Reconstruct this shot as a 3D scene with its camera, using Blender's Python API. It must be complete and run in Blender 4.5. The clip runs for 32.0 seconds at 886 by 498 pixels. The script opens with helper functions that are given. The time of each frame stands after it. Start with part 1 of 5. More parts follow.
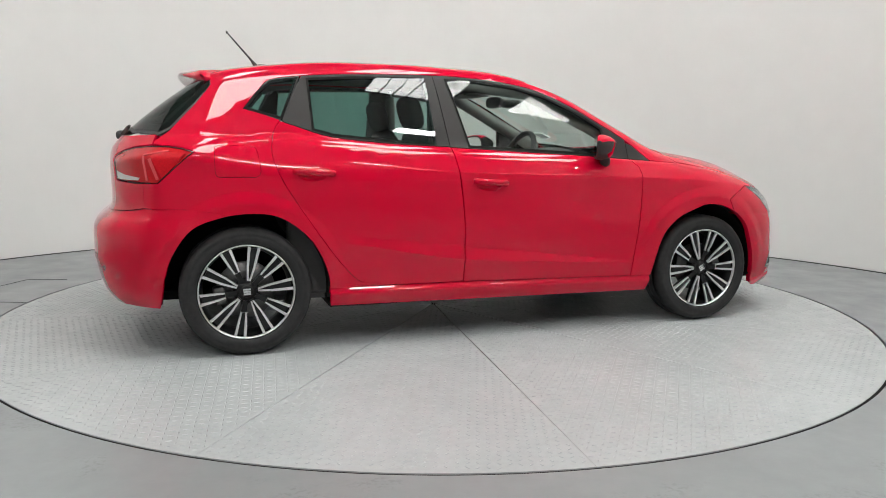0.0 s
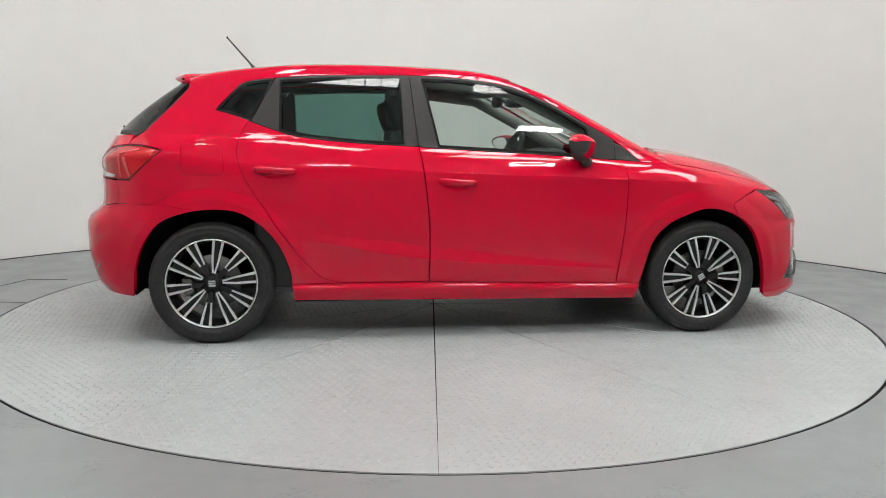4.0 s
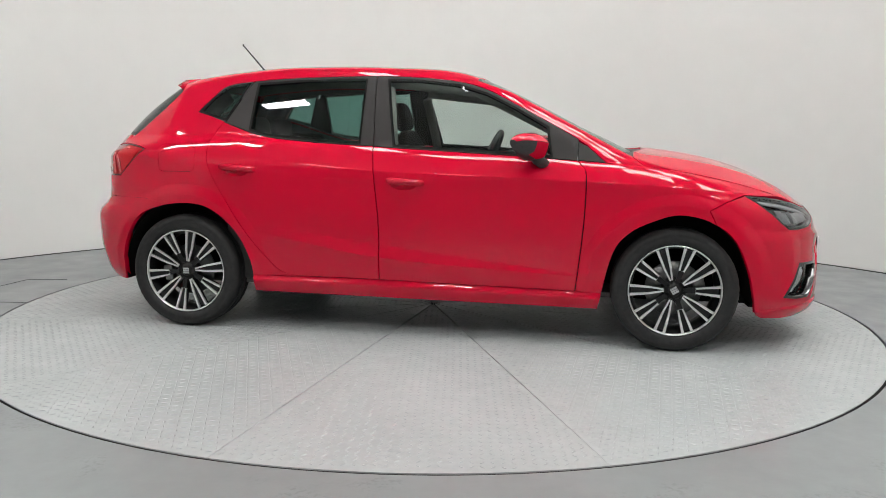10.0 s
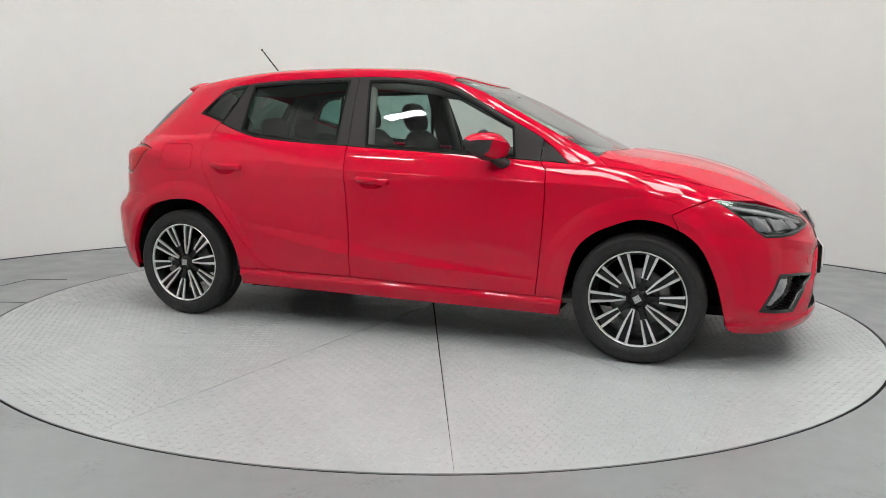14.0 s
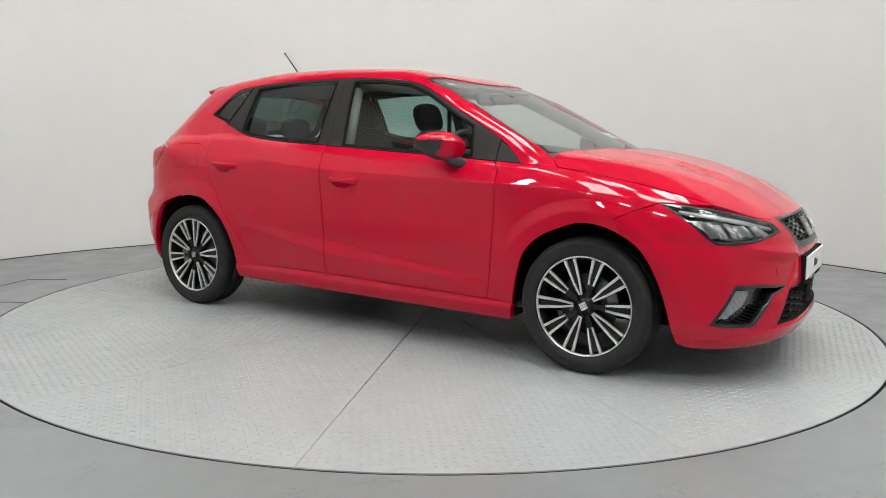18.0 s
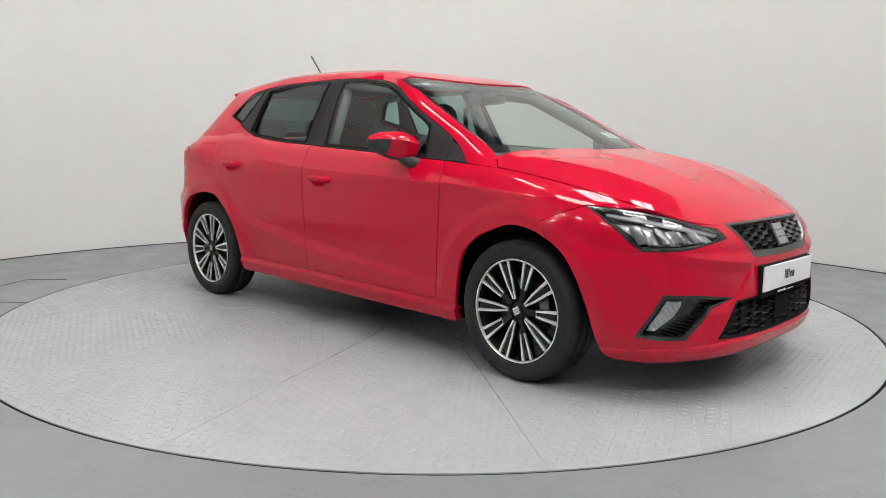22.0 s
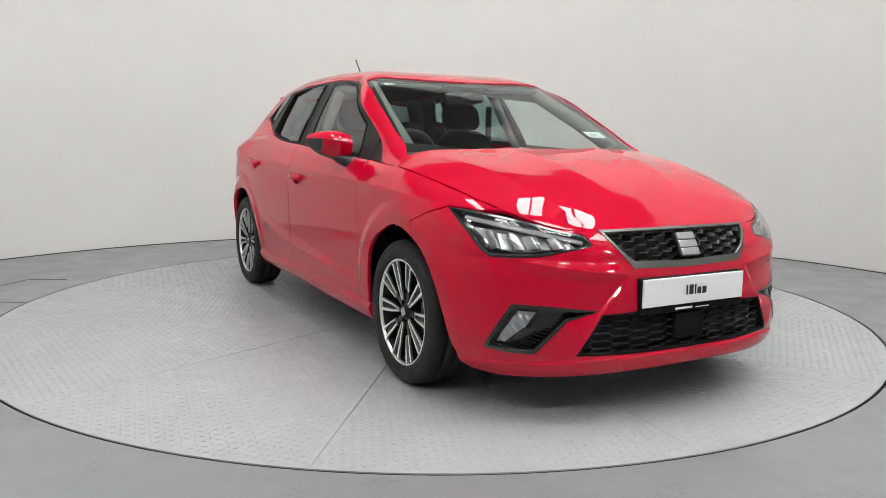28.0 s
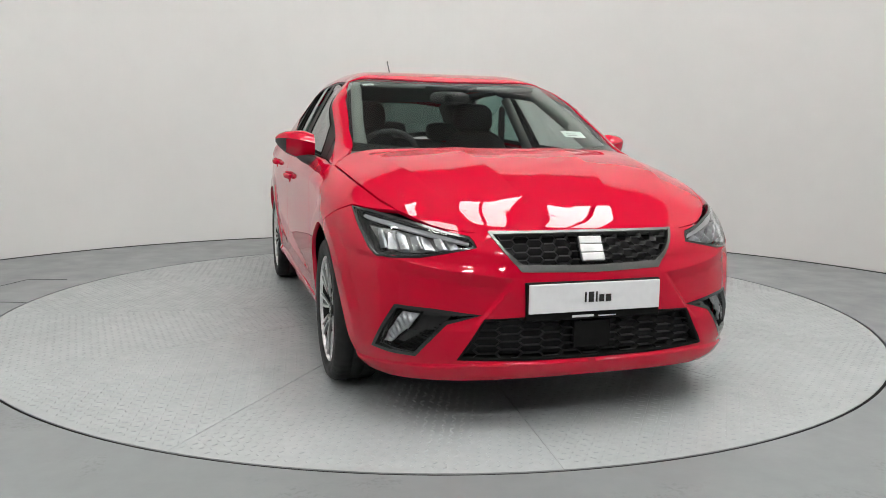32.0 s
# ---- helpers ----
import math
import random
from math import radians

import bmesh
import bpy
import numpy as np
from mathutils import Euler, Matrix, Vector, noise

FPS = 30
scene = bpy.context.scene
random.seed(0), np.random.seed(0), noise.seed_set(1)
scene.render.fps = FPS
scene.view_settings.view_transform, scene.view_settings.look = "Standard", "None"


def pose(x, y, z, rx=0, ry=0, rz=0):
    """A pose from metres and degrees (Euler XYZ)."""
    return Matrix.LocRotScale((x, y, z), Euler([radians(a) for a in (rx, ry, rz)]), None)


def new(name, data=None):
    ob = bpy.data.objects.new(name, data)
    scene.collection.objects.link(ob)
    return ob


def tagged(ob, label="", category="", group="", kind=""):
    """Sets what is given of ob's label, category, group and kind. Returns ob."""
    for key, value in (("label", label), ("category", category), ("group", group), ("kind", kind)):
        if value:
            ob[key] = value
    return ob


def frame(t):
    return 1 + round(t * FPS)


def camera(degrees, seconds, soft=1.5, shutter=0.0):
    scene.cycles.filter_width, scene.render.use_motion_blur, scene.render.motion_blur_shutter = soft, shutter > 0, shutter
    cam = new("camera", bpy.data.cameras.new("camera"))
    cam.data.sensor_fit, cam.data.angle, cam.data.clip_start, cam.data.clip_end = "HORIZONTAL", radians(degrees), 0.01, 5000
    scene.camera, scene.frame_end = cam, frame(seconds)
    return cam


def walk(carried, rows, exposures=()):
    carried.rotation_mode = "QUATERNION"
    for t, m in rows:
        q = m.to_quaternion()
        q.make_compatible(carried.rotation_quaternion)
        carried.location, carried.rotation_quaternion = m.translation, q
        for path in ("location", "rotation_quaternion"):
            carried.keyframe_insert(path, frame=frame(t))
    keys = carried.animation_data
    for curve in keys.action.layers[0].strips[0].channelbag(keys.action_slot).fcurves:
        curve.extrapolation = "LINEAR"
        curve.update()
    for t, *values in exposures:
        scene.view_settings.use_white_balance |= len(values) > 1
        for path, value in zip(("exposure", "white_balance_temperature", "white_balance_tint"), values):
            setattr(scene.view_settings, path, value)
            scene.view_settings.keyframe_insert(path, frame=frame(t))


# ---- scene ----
cam = camera(59.86, 32.0, soft=0.9)
EYE = Matrix.Translation((0, -4.7617, 1.0231)) @ pose(0, 0, 0, 0, 0, -0.683) @ pose(0, 0, 0, 90 - 8.081, 0, 0) @ pose(0, 0, 0, 0, 0, 0.609)
walk(cam, [(0.0, EYE), (32.0, EYE)], [(0.0, -0.08), (24.0, -0.08), (29.0, -0.11), (32.0, -0.18)])

# ---- light ----
world = bpy.data.worlds.new("world")
scene.world = world
world.use_nodes = True
wn = world.node_tree.nodes
sky = wn.new("ShaderNodeTexSky")
sky.sky_type, sky.sun_disc, sky.sun_elevation, sky.sun_rotation = "NISHITA", False, radians(50), radians(150)
wn["Background"].inputs[1].default_value = 0.12
world.node_tree.links.new(sky.outputs[0], wn["Background"].inputs[0])
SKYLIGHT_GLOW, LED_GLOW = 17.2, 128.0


# ---- materials ----
def material(name, base=(0.8, 0.8, 0.8), rough=0.5, metal=0.0, coat=0.0, grain=0.0, scale=30.0, bump=0.0, bump_scale=120.0, spec=0.5, rough_var=0.0, stains=0.0, stain_scale=1.5, spots=0.0):
    """A principled surface with grain and stains at two scales, uneven gloss and fine relief."""
    m = bpy.data.materials.new(name)
    m.use_nodes = True
    t = m.node_tree
    b = t.nodes["Principled BSDF"]
    b.inputs["Base Color"].default_value = (*base, 1)
    b.inputs["Roughness"].default_value = rough
    b.inputs["Metallic"].default_value = metal
    b.inputs["Coat Weight"].default_value = coat
    b.inputs["Coat Roughness"].default_value = 0.02
    b.inputs["Coat IOR"].default_value = 1.45
    b.inputs["Specular IOR Level"].default_value = spec
    co = t.nodes.new("ShaderNodeTexCoord").outputs["Object"]

    def noise_at(s, detail=6.0):
        n = t.nodes.new("ShaderNodeTexNoise")
        n.inputs["Scale"].default_value, n.inputs["Detail"].default_value = s, detail
        t.links.new(co, n.inputs["Vector"])
        return n.outputs["Fac"]

    def spread(fac, lo, hi):
        r = t.nodes.new("ShaderNodeMapRange")
        r.inputs["From Min"].default_value, r.inputs["From Max"].default_value = 0.3, 0.7
        r.inputs["To Min"].default_value, r.inputs["To Max"].default_value = lo, hi
        t.links.new(fac, r.inputs["Value"])
        return r.outputs["Result"]

    if grain or stains:
        h = t.nodes.new("ShaderNodeHueSaturation")
        h.inputs["Color"].default_value = (*base, 1)
        val = spread(noise_at(scale), 1 - grain, 1 + grain)
        if stains:
            mul = t.nodes.new("ShaderNodeMath")
            mul.operation = "MULTIPLY"
            t.links.new(val, mul.inputs[0])
            t.links.new(spread(noise_at(stain_scale, 3.0), 1 - stains, 1 + stains), mul.inputs[1])
            val = mul.outputs[0]
        if spots:
            # sparse clusters of small dark scuffs
            mul = [t.nodes.new("ShaderNodeMath") for _ in range(3)]
            fine, wide = spread(noise_at(55.0, 2.0), -1.2, 1.4), spread(noise_at(3.2, 2.0), -4.6, 1.6)
            for m_, src in ((mul[0], fine), (mul[1], wide)):
                m_.operation, m_.use_clamp = "MULTIPLY", True
                t.links.new(src, m_.inputs[0])
                m_.inputs[1].default_value = 1.0
            mul[2].operation, mul[2].use_clamp = "MULTIPLY", True
            t.links.new(mul[0].outputs[0], mul[2].inputs[0])
            t.links.new(mul[1].outputs[0], mul[2].inputs[1])
            dark = t.nodes.new("ShaderNodeMath")
            dark.operation, dark.inputs[1].default_value, dark.inputs[2].default_value = "MULTIPLY_ADD", -spots, 1.0
            t.links.new(mul[2].outputs[0], dark.inputs[0])
            both = t.nodes.new("ShaderNodeMath")
            both.operation = "MULTIPLY"
            t.links.new(val, both.inputs[0])
            t.links.new(dark.outputs[0], both.inputs[1])
            val = both.outputs[0]
        t.links.new(val, h.inputs["Value"])
        t.links.new(h.outputs["Color"], b.inputs["Base Color"])
    if rough_var:
        t.links.new(spread(noise_at(scale * 0.3, 4.0), rough - rough_var, rough + rough_var), b.inputs["Roughness"])
    if bump:
        bn = t.nodes.new("ShaderNodeBump")
        bn.inputs["Strength"].default_value, bn.inputs["Distance"].default_value = bump, 0.002
        t.links.new(noise_at(bump_scale), bn.inputs["Height"])
        t.links.new(bn.outputs["Normal"], b.inputs["Normal"])
    return m


def glow(name, colour, strength):
    m = bpy.data.materials.new(name)
    m.use_nodes = True
    b = m.node_tree.nodes["Principled BSDF"]
    b.inputs["Base Color"].default_value = (0.8, 0.8, 0.8, 1)
    b.inputs["Emission Color"].default_value = (*colour, 1)
    b.inputs["Emission Strength"].default_value = strength
    return m


def pane(name, tint, rough=0.0, gloss=0.055):
    """A thin pane: it lets light through tinted, and reflects more the flatter one looks at it."""
    m = bpy.data.materials.new(name)
    m.use_nodes = True
    t = m.node_tree
    t.nodes.remove(t.nodes["Principled BSDF"])
    tr, gl, mx, lw, pw, ma = (t.nodes.new("ShaderNode" + n) for n in ("BsdfTransparent", "BsdfGlossy", "MixShader", "LayerWeight", "Math", "Math"))
    tr.inputs["Color"].default_value = (*tint, 1)
    gl.inputs["Roughness"].default_value = rough
    lw.inputs["Blend"].default_value = 0.5
    pw.operation, pw.inputs[1].default_value = "POWER", 4.6
    ma.operation, ma.inputs[1].default_value, ma.inputs[2].default_value = "MULTIPLY_ADD", 0.92, gloss
    t.links.new(lw.outputs["Facing"], pw.inputs[0])
    t.links.new(pw.outputs[0], ma.inputs[0])
    t.links.new(ma.outputs[0], mx.inputs[0])
    t.links.new(tr.outputs[0], mx.inputs[1])
    t.links.new(gl.outputs[0], mx.inputs[2])
    t.links.new(mx.outputs[0], t.nodes["Material Output"].inputs["Surface"])
    return m


RED = material("red_paint", (0.500, 0.0010, 0.022), 0.5, coat=1.0, grain=0.04, scale=900, spec=0.0)
BLACK_GLOSS = material("gloss_black", (0.012, 0.012, 0.013), 0.18, coat=0.6, grain=0.1, scale=60)
BLACK = material("black_plastic", (0.030, 0.030, 0.031), 0.55, grain=0.15, scale=80, bump=0.2, bump_scale=900)
TRIM = material("dark_grey_trim", (0.020, 0.018, 0.018), 0.48, spec=0.22, grain=0.08, scale=200)
LINER = material("wheel_well_liner", (0.010, 0.010, 0.010), 0.9, spec=0.08, grain=0.2, scale=25, bump=0.5)
RUBBER = material("tyre_rubber", (0.020, 0.020, 0.0205), 0.62, grain=0.18, scale=40, bump=0.25, bump_scale=500, rough_var=0.08, spec=0.25)
ALLOY = material("machined_alloy", (0.86, 0.86, 0.855), 0.33, metal=1.0, grain=0.06, scale=300)
ALLOY_DARK = material("black_alloy", (0.010, 0.010, 0.0105), 0.32, spec=0.3, grain=0.1, scale=50)
STEEL = material("brake_steel", (0.15, 0.15, 0.148), 0.42, metal=1.0, grain=0.15, scale=60)
CHROME = material("chrome", (0.82, 0.83, 0.84), 0.10, metal=1.0, grain=0.03, scale=50)
SATIN = material("satin_grey_metal", (0.20, 0.20, 0.195), 0.34, metal=1.0, grain=0.06, scale=120)
WHITE_PLATE = material("white_plate", (0.80, 0.80, 0.82), 0.35, grain=0.02, scale=40)
INK = material("black_ink", (0.015, 0.015, 0.015), 0.5)
PAPER = material("white_paper", (0.82, 0.86, 0.84), 0.6, grain=0.03)
FABRIC = material("dark_seat_fabric", (0.030, 0.030, 0.031), 0.9, grain=0.25, scale=160, bump=0.4, bump_scale=700)
DASH = material("dashboard_plastic", (0.035, 0.035, 0.036), 0.6, grain=0.12, scale=120, bump=0.2, bump_scale=600)
LINING = material("pale_headlining", (0.22, 0.22, 0.21), 0.9, grain=0.06, scale=150, bump=0.2, bump_scale=800)
PLASTIC_GREY = material("grey_cabin_plastic", (0.09, 0.09, 0.09), 0.6, grain=0.08, scale=120)
GLASS = pane("clear_green_glass", (0.76, 0.83, 0.80))
REAR_TINT = pane("very_dark_tinted_glass", (0.10, 0.15, 0.135))
TINTED = pane("dark_green_tinted_glass", (0.30, 0.47, 0.43))
LENS = pane("lamp_lens", (0.93, 0.94, 0.95))
RED_LENS = material("red_lamp_lens", (0.50, 0.004, 0.012), 0.35, coat=0.4, spec=0.1, grain=0.1, scale=120)
GUIDE = material("pale_red_light_guide", (0.60, 0.06, 0.07), 0.2, coat=0.8, grain=0.05)
RED_LENS_DEEP = material("deep_red_lamp_lens", (0.40, 0.003, 0.008), 0.25, coat=0.7, spec=0.1, grain=0.1, scale=90)
STRIP = material("running_light_plastic", (0.42, 0.43, 0.44), 0.3, coat=0.5, grain=0.05, scale=80)
BADGE = material("brushed_badge_metal", (0.50, 0.50, 0.50), 0.32, metal=1.0, grain=0.05, scale=200)
FRAME_GREY = material("dark_satin_metal", (0.15, 0.15, 0.147), 0.38, metal=1.0, grain=0.06, scale=120)
GRILLE = material("grille_plastic", (0.040, 0.040, 0.041), 0.32, grain=0.1, scale=200)
CLEAR_PLASTIC = material("pale_lamp_plastic", (0.52, 0.46, 0.46), 0.15, coat=1.0)
REFLECTOR = material("lamp_reflector", (0.46, 0.47, 0.48), 0.34, metal=1.0, grain=0.1, scale=90)
MIRROR = material("mirror_glass", (0.9, 0.9, 0.9), 0.0, metal=1.0)
PLATE = material("grey_painted_tread_plate", (0.315, 0.335, 0.338), 0.36, spots=0.10, grain=0.05, scale=35, stains=0.07, stain_scale=1.2, rough_var=0.08, bump=0.1, bump_scale=200)
FLOOR = material("grey_floor_paint", (0.188, 0.200, 0.205), 0.36, spots=0.18, grain=0.035, scale=14, stains=0.06, stain_scale=0.9, rough_var=0.07, bump=0.12, bump_scale=40)
PIT = material("dark_pit", (0.02, 0.02, 0.02), 0.9, grain=0.2)
WALL = material("white_wall_paint", (0.67, 0.672, 0.662), 0.75, grain=0.012, scale=5, stains=0.02, stain_scale=0.7, bump=0.15, bump_scale=9)
HALL = material("grey_hall_paint", (0.50, 0.50, 0.50), 0.8, grain=0.04, scale=6, stains=0.05)
CEILING = material("grey_ceiling_paint", (0.78, 0.78, 0.77), 0.85, grain=0.03, scale=6)
BAR = material("dark_steel_bar", (0.06, 0.06, 0.065), 0.5, grain=0.1)
SKYLIGHT = glow("skylight_glass", (1.0, 0.995, 0.965), SKYLIGHT_GLOW)
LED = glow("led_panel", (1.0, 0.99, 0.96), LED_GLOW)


# ---- mesh helpers ----
def part(name, bm, mat, parent=None, label="", smooth=True, kind=""):
    """Links a bmesh, or (verts, faces), as one mesh object under a thing or a part."""
    me = bpy.data.meshes.new(name)
    if isinstance(bm, tuple):
        me.from_pydata([tuple(v) for v in bm[0]], [], [tuple(f) for f in bm[1]])
    else:
        bm.to_mesh(me)
        bm.free()
    me.materials.append(mat)
    if smooth:
        me.polygons.foreach_set("use_smooth", [True] * len(me.polygons))
    ob = new(name, me)
    ob.parent = parent
    if label:
        ob["label"] = label
    if kind:
        ob["kind"] = kind
    return ob


def box(x0, x1, y0, y1, z0, z1, bevel=0.0, seg=2, m=None):
    bm = bmesh.new()
    bmesh.ops.create_cube(bm, size=1)
    for v in bm.verts:
        v.co = Vector(((x0 + x1) / 2 + v.co.x * (x1 - x0), (y0 + y1) / 2 + v.co.y * (y1 - y0), (z0 + z1) / 2 + v.co.z * (z1 - z0)))
    if bevel:
        bmesh.ops.bevel(bm, geom=bm.edges[:], offset=bevel, segments=seg, affect="EDGES", profile=0.5)
    if m is not None:
        bmesh.ops.transform(bm, matrix=m, verts=bm.verts)
    return bm


def join(*bms):
    """One bmesh out of several."""
    out = bms[0]
    for b in bms[1:]:
        me = bpy.data.meshes.new("joined")
        b.to_mesh(me)
        b.free()
        out.from_mesh(me)
        bpy.data.meshes.remove(me)
    return out


def lathe(profile, seg=64, axis="y", centre=(0, 0, 0)):
    """A ring turned from (radius, offset along the axis) points."""
    vs, fs, n = [], [], len(profile)
    for i in range(seg):
        a = 2 * math.pi * i / seg
        for r, o in profile:
            p = {"y": (r * math.cos(a), o, r * math.sin(a)), "z": (r * math.cos(a), r * math.sin(a), o), "x": (o, r * math.cos(a), r * math.sin(a))}[axis]
            vs.append((p[0] + centre[0], p[1] + centre[1], p[2] + centre[2]))
    for i in range(seg):
        j = (i + 1) % seg
        for k in range(n - 1):
            fs.append((i * n + k, i * n + k + 1, j * n + k + 1, j * n + k))
    return vs, fs


def tube(pts, r, seg=8, closed=False):
    """A round bar along points."""
    vs, fs, pts = [], [], [Vector(p) for p in pts]
    n = len(pts)
    for i, p in enumerate(pts):
        d = (pts[(i + 1) % n] - pts[i - 1]) if closed else (pts[min(i + 1, n - 1)] - pts[max(i - 1, 0)])
        q = d.to_track_quat("Z", "Y")
        rr = r[i] if isinstance(r, (list, tuple)) else r
        for k in range(seg):
            a = 2 * math.pi * k / seg
            vs.append(p + q @ Vector((rr * math.cos(a), rr * math.sin(a), 0)))
    for i in range(n if closed else n - 1):
        j = (i + 1) % n
        for k in range(seg):
            l = (k + 1) % seg
            fs.append((i * seg + k, i * seg + l, j * seg + l, j * seg + k))
    if not closed:
        fs += [tuple(range(seg))[::-1], tuple(range((n - 1) * seg, n * seg))]
    return vs, fs


def blob(centre, radii, n=(2.5, 2.5), seg=(24, 16), m=None):
    """A rounded cushion: a superellipsoid."""
    vs, fs = [], []
    pw = lambda v, e: math.copysign(abs(v) ** (2 / e), v)
    for j in range(seg[1] + 1):
        b = -math.pi / 2 + math.pi * j / seg[1]
        for i in range(seg[0]):
            a = 2 * math.pi * i / seg[0]
            p = Vector((radii[0] * pw(math.cos(b), n[1]) * pw(math.cos(a), n[0]), radii[1] * pw(math.cos(b), n[1]) * pw(math.sin(a), n[0]), radii[2] * pw(math.sin(b), n[1])))
            vs.append((m @ p if m is not None else p) + Vector(centre))
    for j in range(seg[1]):
        for i in range(seg[0]):
            k = (i + 1) % seg[0]
            fs.append((j * seg[0] + i, j * seg[0] + k, (j + 1) * seg[0] + k, (j + 1) * seg[0] + i))
    return vs, fs


# ---- the room ----
WC, WR = Vector((-0.07, -0.72)), 4.18
DISC_R = 2.503


def wall_strip(r0, r1, z0, z1, a0, a1, seg=120):
    vs, fs = [], []
    for i in range(seg + 1):
        a = radians(a0 + (a1 - a0) * i / seg)
        for r, z in ((r0, z0), (r1, z0), (r1, z1), (r0, z1)):
            vs.append((WC.x + r * math.cos(a), WC.y + r * math.sin(a), z))
    for i in range(seg):
        for k in range(4):
            l = (k + 1) % 4
            fs.append((i * 4 + k, i * 4 + l, (i + 1) * 4 + l, (i + 1) * 4 + k))
    fs += [(0, 3, 2, 1), (seg * 4, seg * 4 + 1, seg * 4 + 2, seg * 4 + 3)]
    return vs, fs


def build_room():
    tagged(part("wall_curved", wall_strip(WR, WR + 0.12, -0.01, 4.7, -38, 218, 240), WALL, smooth=False), "white painted curved studio wall with faint smudges", "wall", kind="structure")
    tagged(part("wall_joint", wall_strip(WR - 0.006, WR - 0.0005, 0.0, 0.007, -38, 218), PIT), "thin dark joint at the wall's foot", "joint", kind="structure")
    for pts in ([(-2.98, 0.36), (-2.905, 0.70), (-2.63, 0.70)], [(-2.72, -0.07), (-2.516, -0.075)]):
        tagged(part("floor_joint", tube([(x, y, -0.001) for x, y in pts], 0.004, 6), PIT), "thin dark joint in the floor", "joint", kind="structure")
    # floor round the disc, out to the hall's walls
    seg = 180
    rings = (DISC_R + 0.013, 2.56, 3.2, 4.6, 8.0, 28.0)
    vs, fs = [], []
    for r in rings:
        for i in range(seg):
            a = 2 * math.pi * i / seg
            vs.append((r * math.cos(a), r * math.sin(a), 0.0))
    for k in range(len(rings) - 1):
        for i in range(seg):
            j = (i + 1) % seg
            fs.append((k * seg + i, (k + 1) * seg + i, (k + 1) * seg + j, k * seg + j))
    n = len(vs)
    vs += [(v[0], v[1], -0.10) for v in vs[:seg]]
    fs += [(i, (i + 1) % seg, n + (i + 1) % seg, n + i) for i in range(seg)]
    tagged(part("floor", (vs, fs), FLOOR, smooth=False), "grey painted smooth concrete floor round the turntable", "floor", kind="structure")
    tagged(part("floor_pit", lathe([(0.01, -0.09), (DISC_R + 0.05, -0.09)], 96, "z"), PIT), "dark pit under the turntable", "pit", kind="structure")
    for name, b in (("wall_south", (-9, 9, -16.2, -16, 0, 7.5)), ("wall_north", (-9, 9, 11, 11.2, 0, 7.5)), ("wall_east", (9, 9.2, -16.2, 11.2, 0, 7.5)), ("wall_west", (-9.2, -9, -16.2, 11.2, 0, 7.5))):
        tagged(part(name, box(*b), HALL, smooth=False), "plain grey painted hall wall", "wall", kind="structure")
    tagged(part("ceiling", box(-9.2, 9.2, -16.2, 11.2, 7.5, 7.6), CEILING, smooth=False), "grey painted hall ceiling", "ceiling", kind="structure")


def skylight(x0, x1, y0, y1, z, bars):
    root = tagged(new("skylight"), "glazed roof light with dark glazing bars", "skylight", kind="structure")
    root.location = (0, 0, 0)
    part("pane", box(x0, x1, y0, y1, z, z + 0.02), SKYLIGHT, root, smooth=False)
    part("frame", join(box(x0 - 0.06, x1 + 0.06, y0 - 0.06, y0, z - 0.03, z + 0.05), box(x0 - 0.06, x1 + 0.06, y1, y1 + 0.06, z - 0.03, z + 0.05),
                       box(x0 - 0.06, x0, y0, y1, z - 0.03, z + 0.05), box(x1, x1 + 0.06, y0, y1, z - 0.03, z + 0.05)), BAR, root, smooth=False)
    for i in range(1, bars):
        x = x0 + (x1 - x0) * i / bars
        part("bar", box(x - 0.012, x + 0.012, y0, y1, z - 0.025, z - 0.001), BAR, root, smooth=False)
    rows = 2 if bars > 1 else 5
    for i in range(1, rows):
        y = y0 + (y1 - y0) * i / rows
        part("bar", box(x0, x1, y - 0.01, y + 0.01, z - 0.03, z - 0.026), BAR, root, smooth=False)
    return root


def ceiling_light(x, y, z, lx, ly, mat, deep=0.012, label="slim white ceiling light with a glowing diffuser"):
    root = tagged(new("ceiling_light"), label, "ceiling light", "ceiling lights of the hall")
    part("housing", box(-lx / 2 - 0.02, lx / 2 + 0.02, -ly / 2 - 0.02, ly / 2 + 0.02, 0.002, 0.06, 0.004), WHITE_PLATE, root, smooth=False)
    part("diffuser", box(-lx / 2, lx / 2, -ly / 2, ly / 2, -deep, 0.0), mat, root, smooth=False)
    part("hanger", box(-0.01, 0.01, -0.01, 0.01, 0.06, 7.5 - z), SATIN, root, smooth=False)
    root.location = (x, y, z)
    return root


build_room()
for y0, y1, wide, xs in ((-3.2, -1.4, 1.6, (-0.58, 2.3, 5.2, 8.05)), (-0.8, 1.1, 0.52, (-1.6, 1.05, 1.65, 3.2, 3.8))):
    for x in xs:
        skylight(x - wide / 2, x + wide / 2, y0, y1, 7.44, 6 if wide > 1 else 1)
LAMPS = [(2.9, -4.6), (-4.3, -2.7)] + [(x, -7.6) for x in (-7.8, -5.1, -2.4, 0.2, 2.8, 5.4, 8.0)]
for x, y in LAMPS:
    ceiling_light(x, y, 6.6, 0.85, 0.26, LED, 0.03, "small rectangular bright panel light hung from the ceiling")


# ---- the turntable ----
SEAM0 = -96.6  # one joint between two plates, in degrees from the car's heading


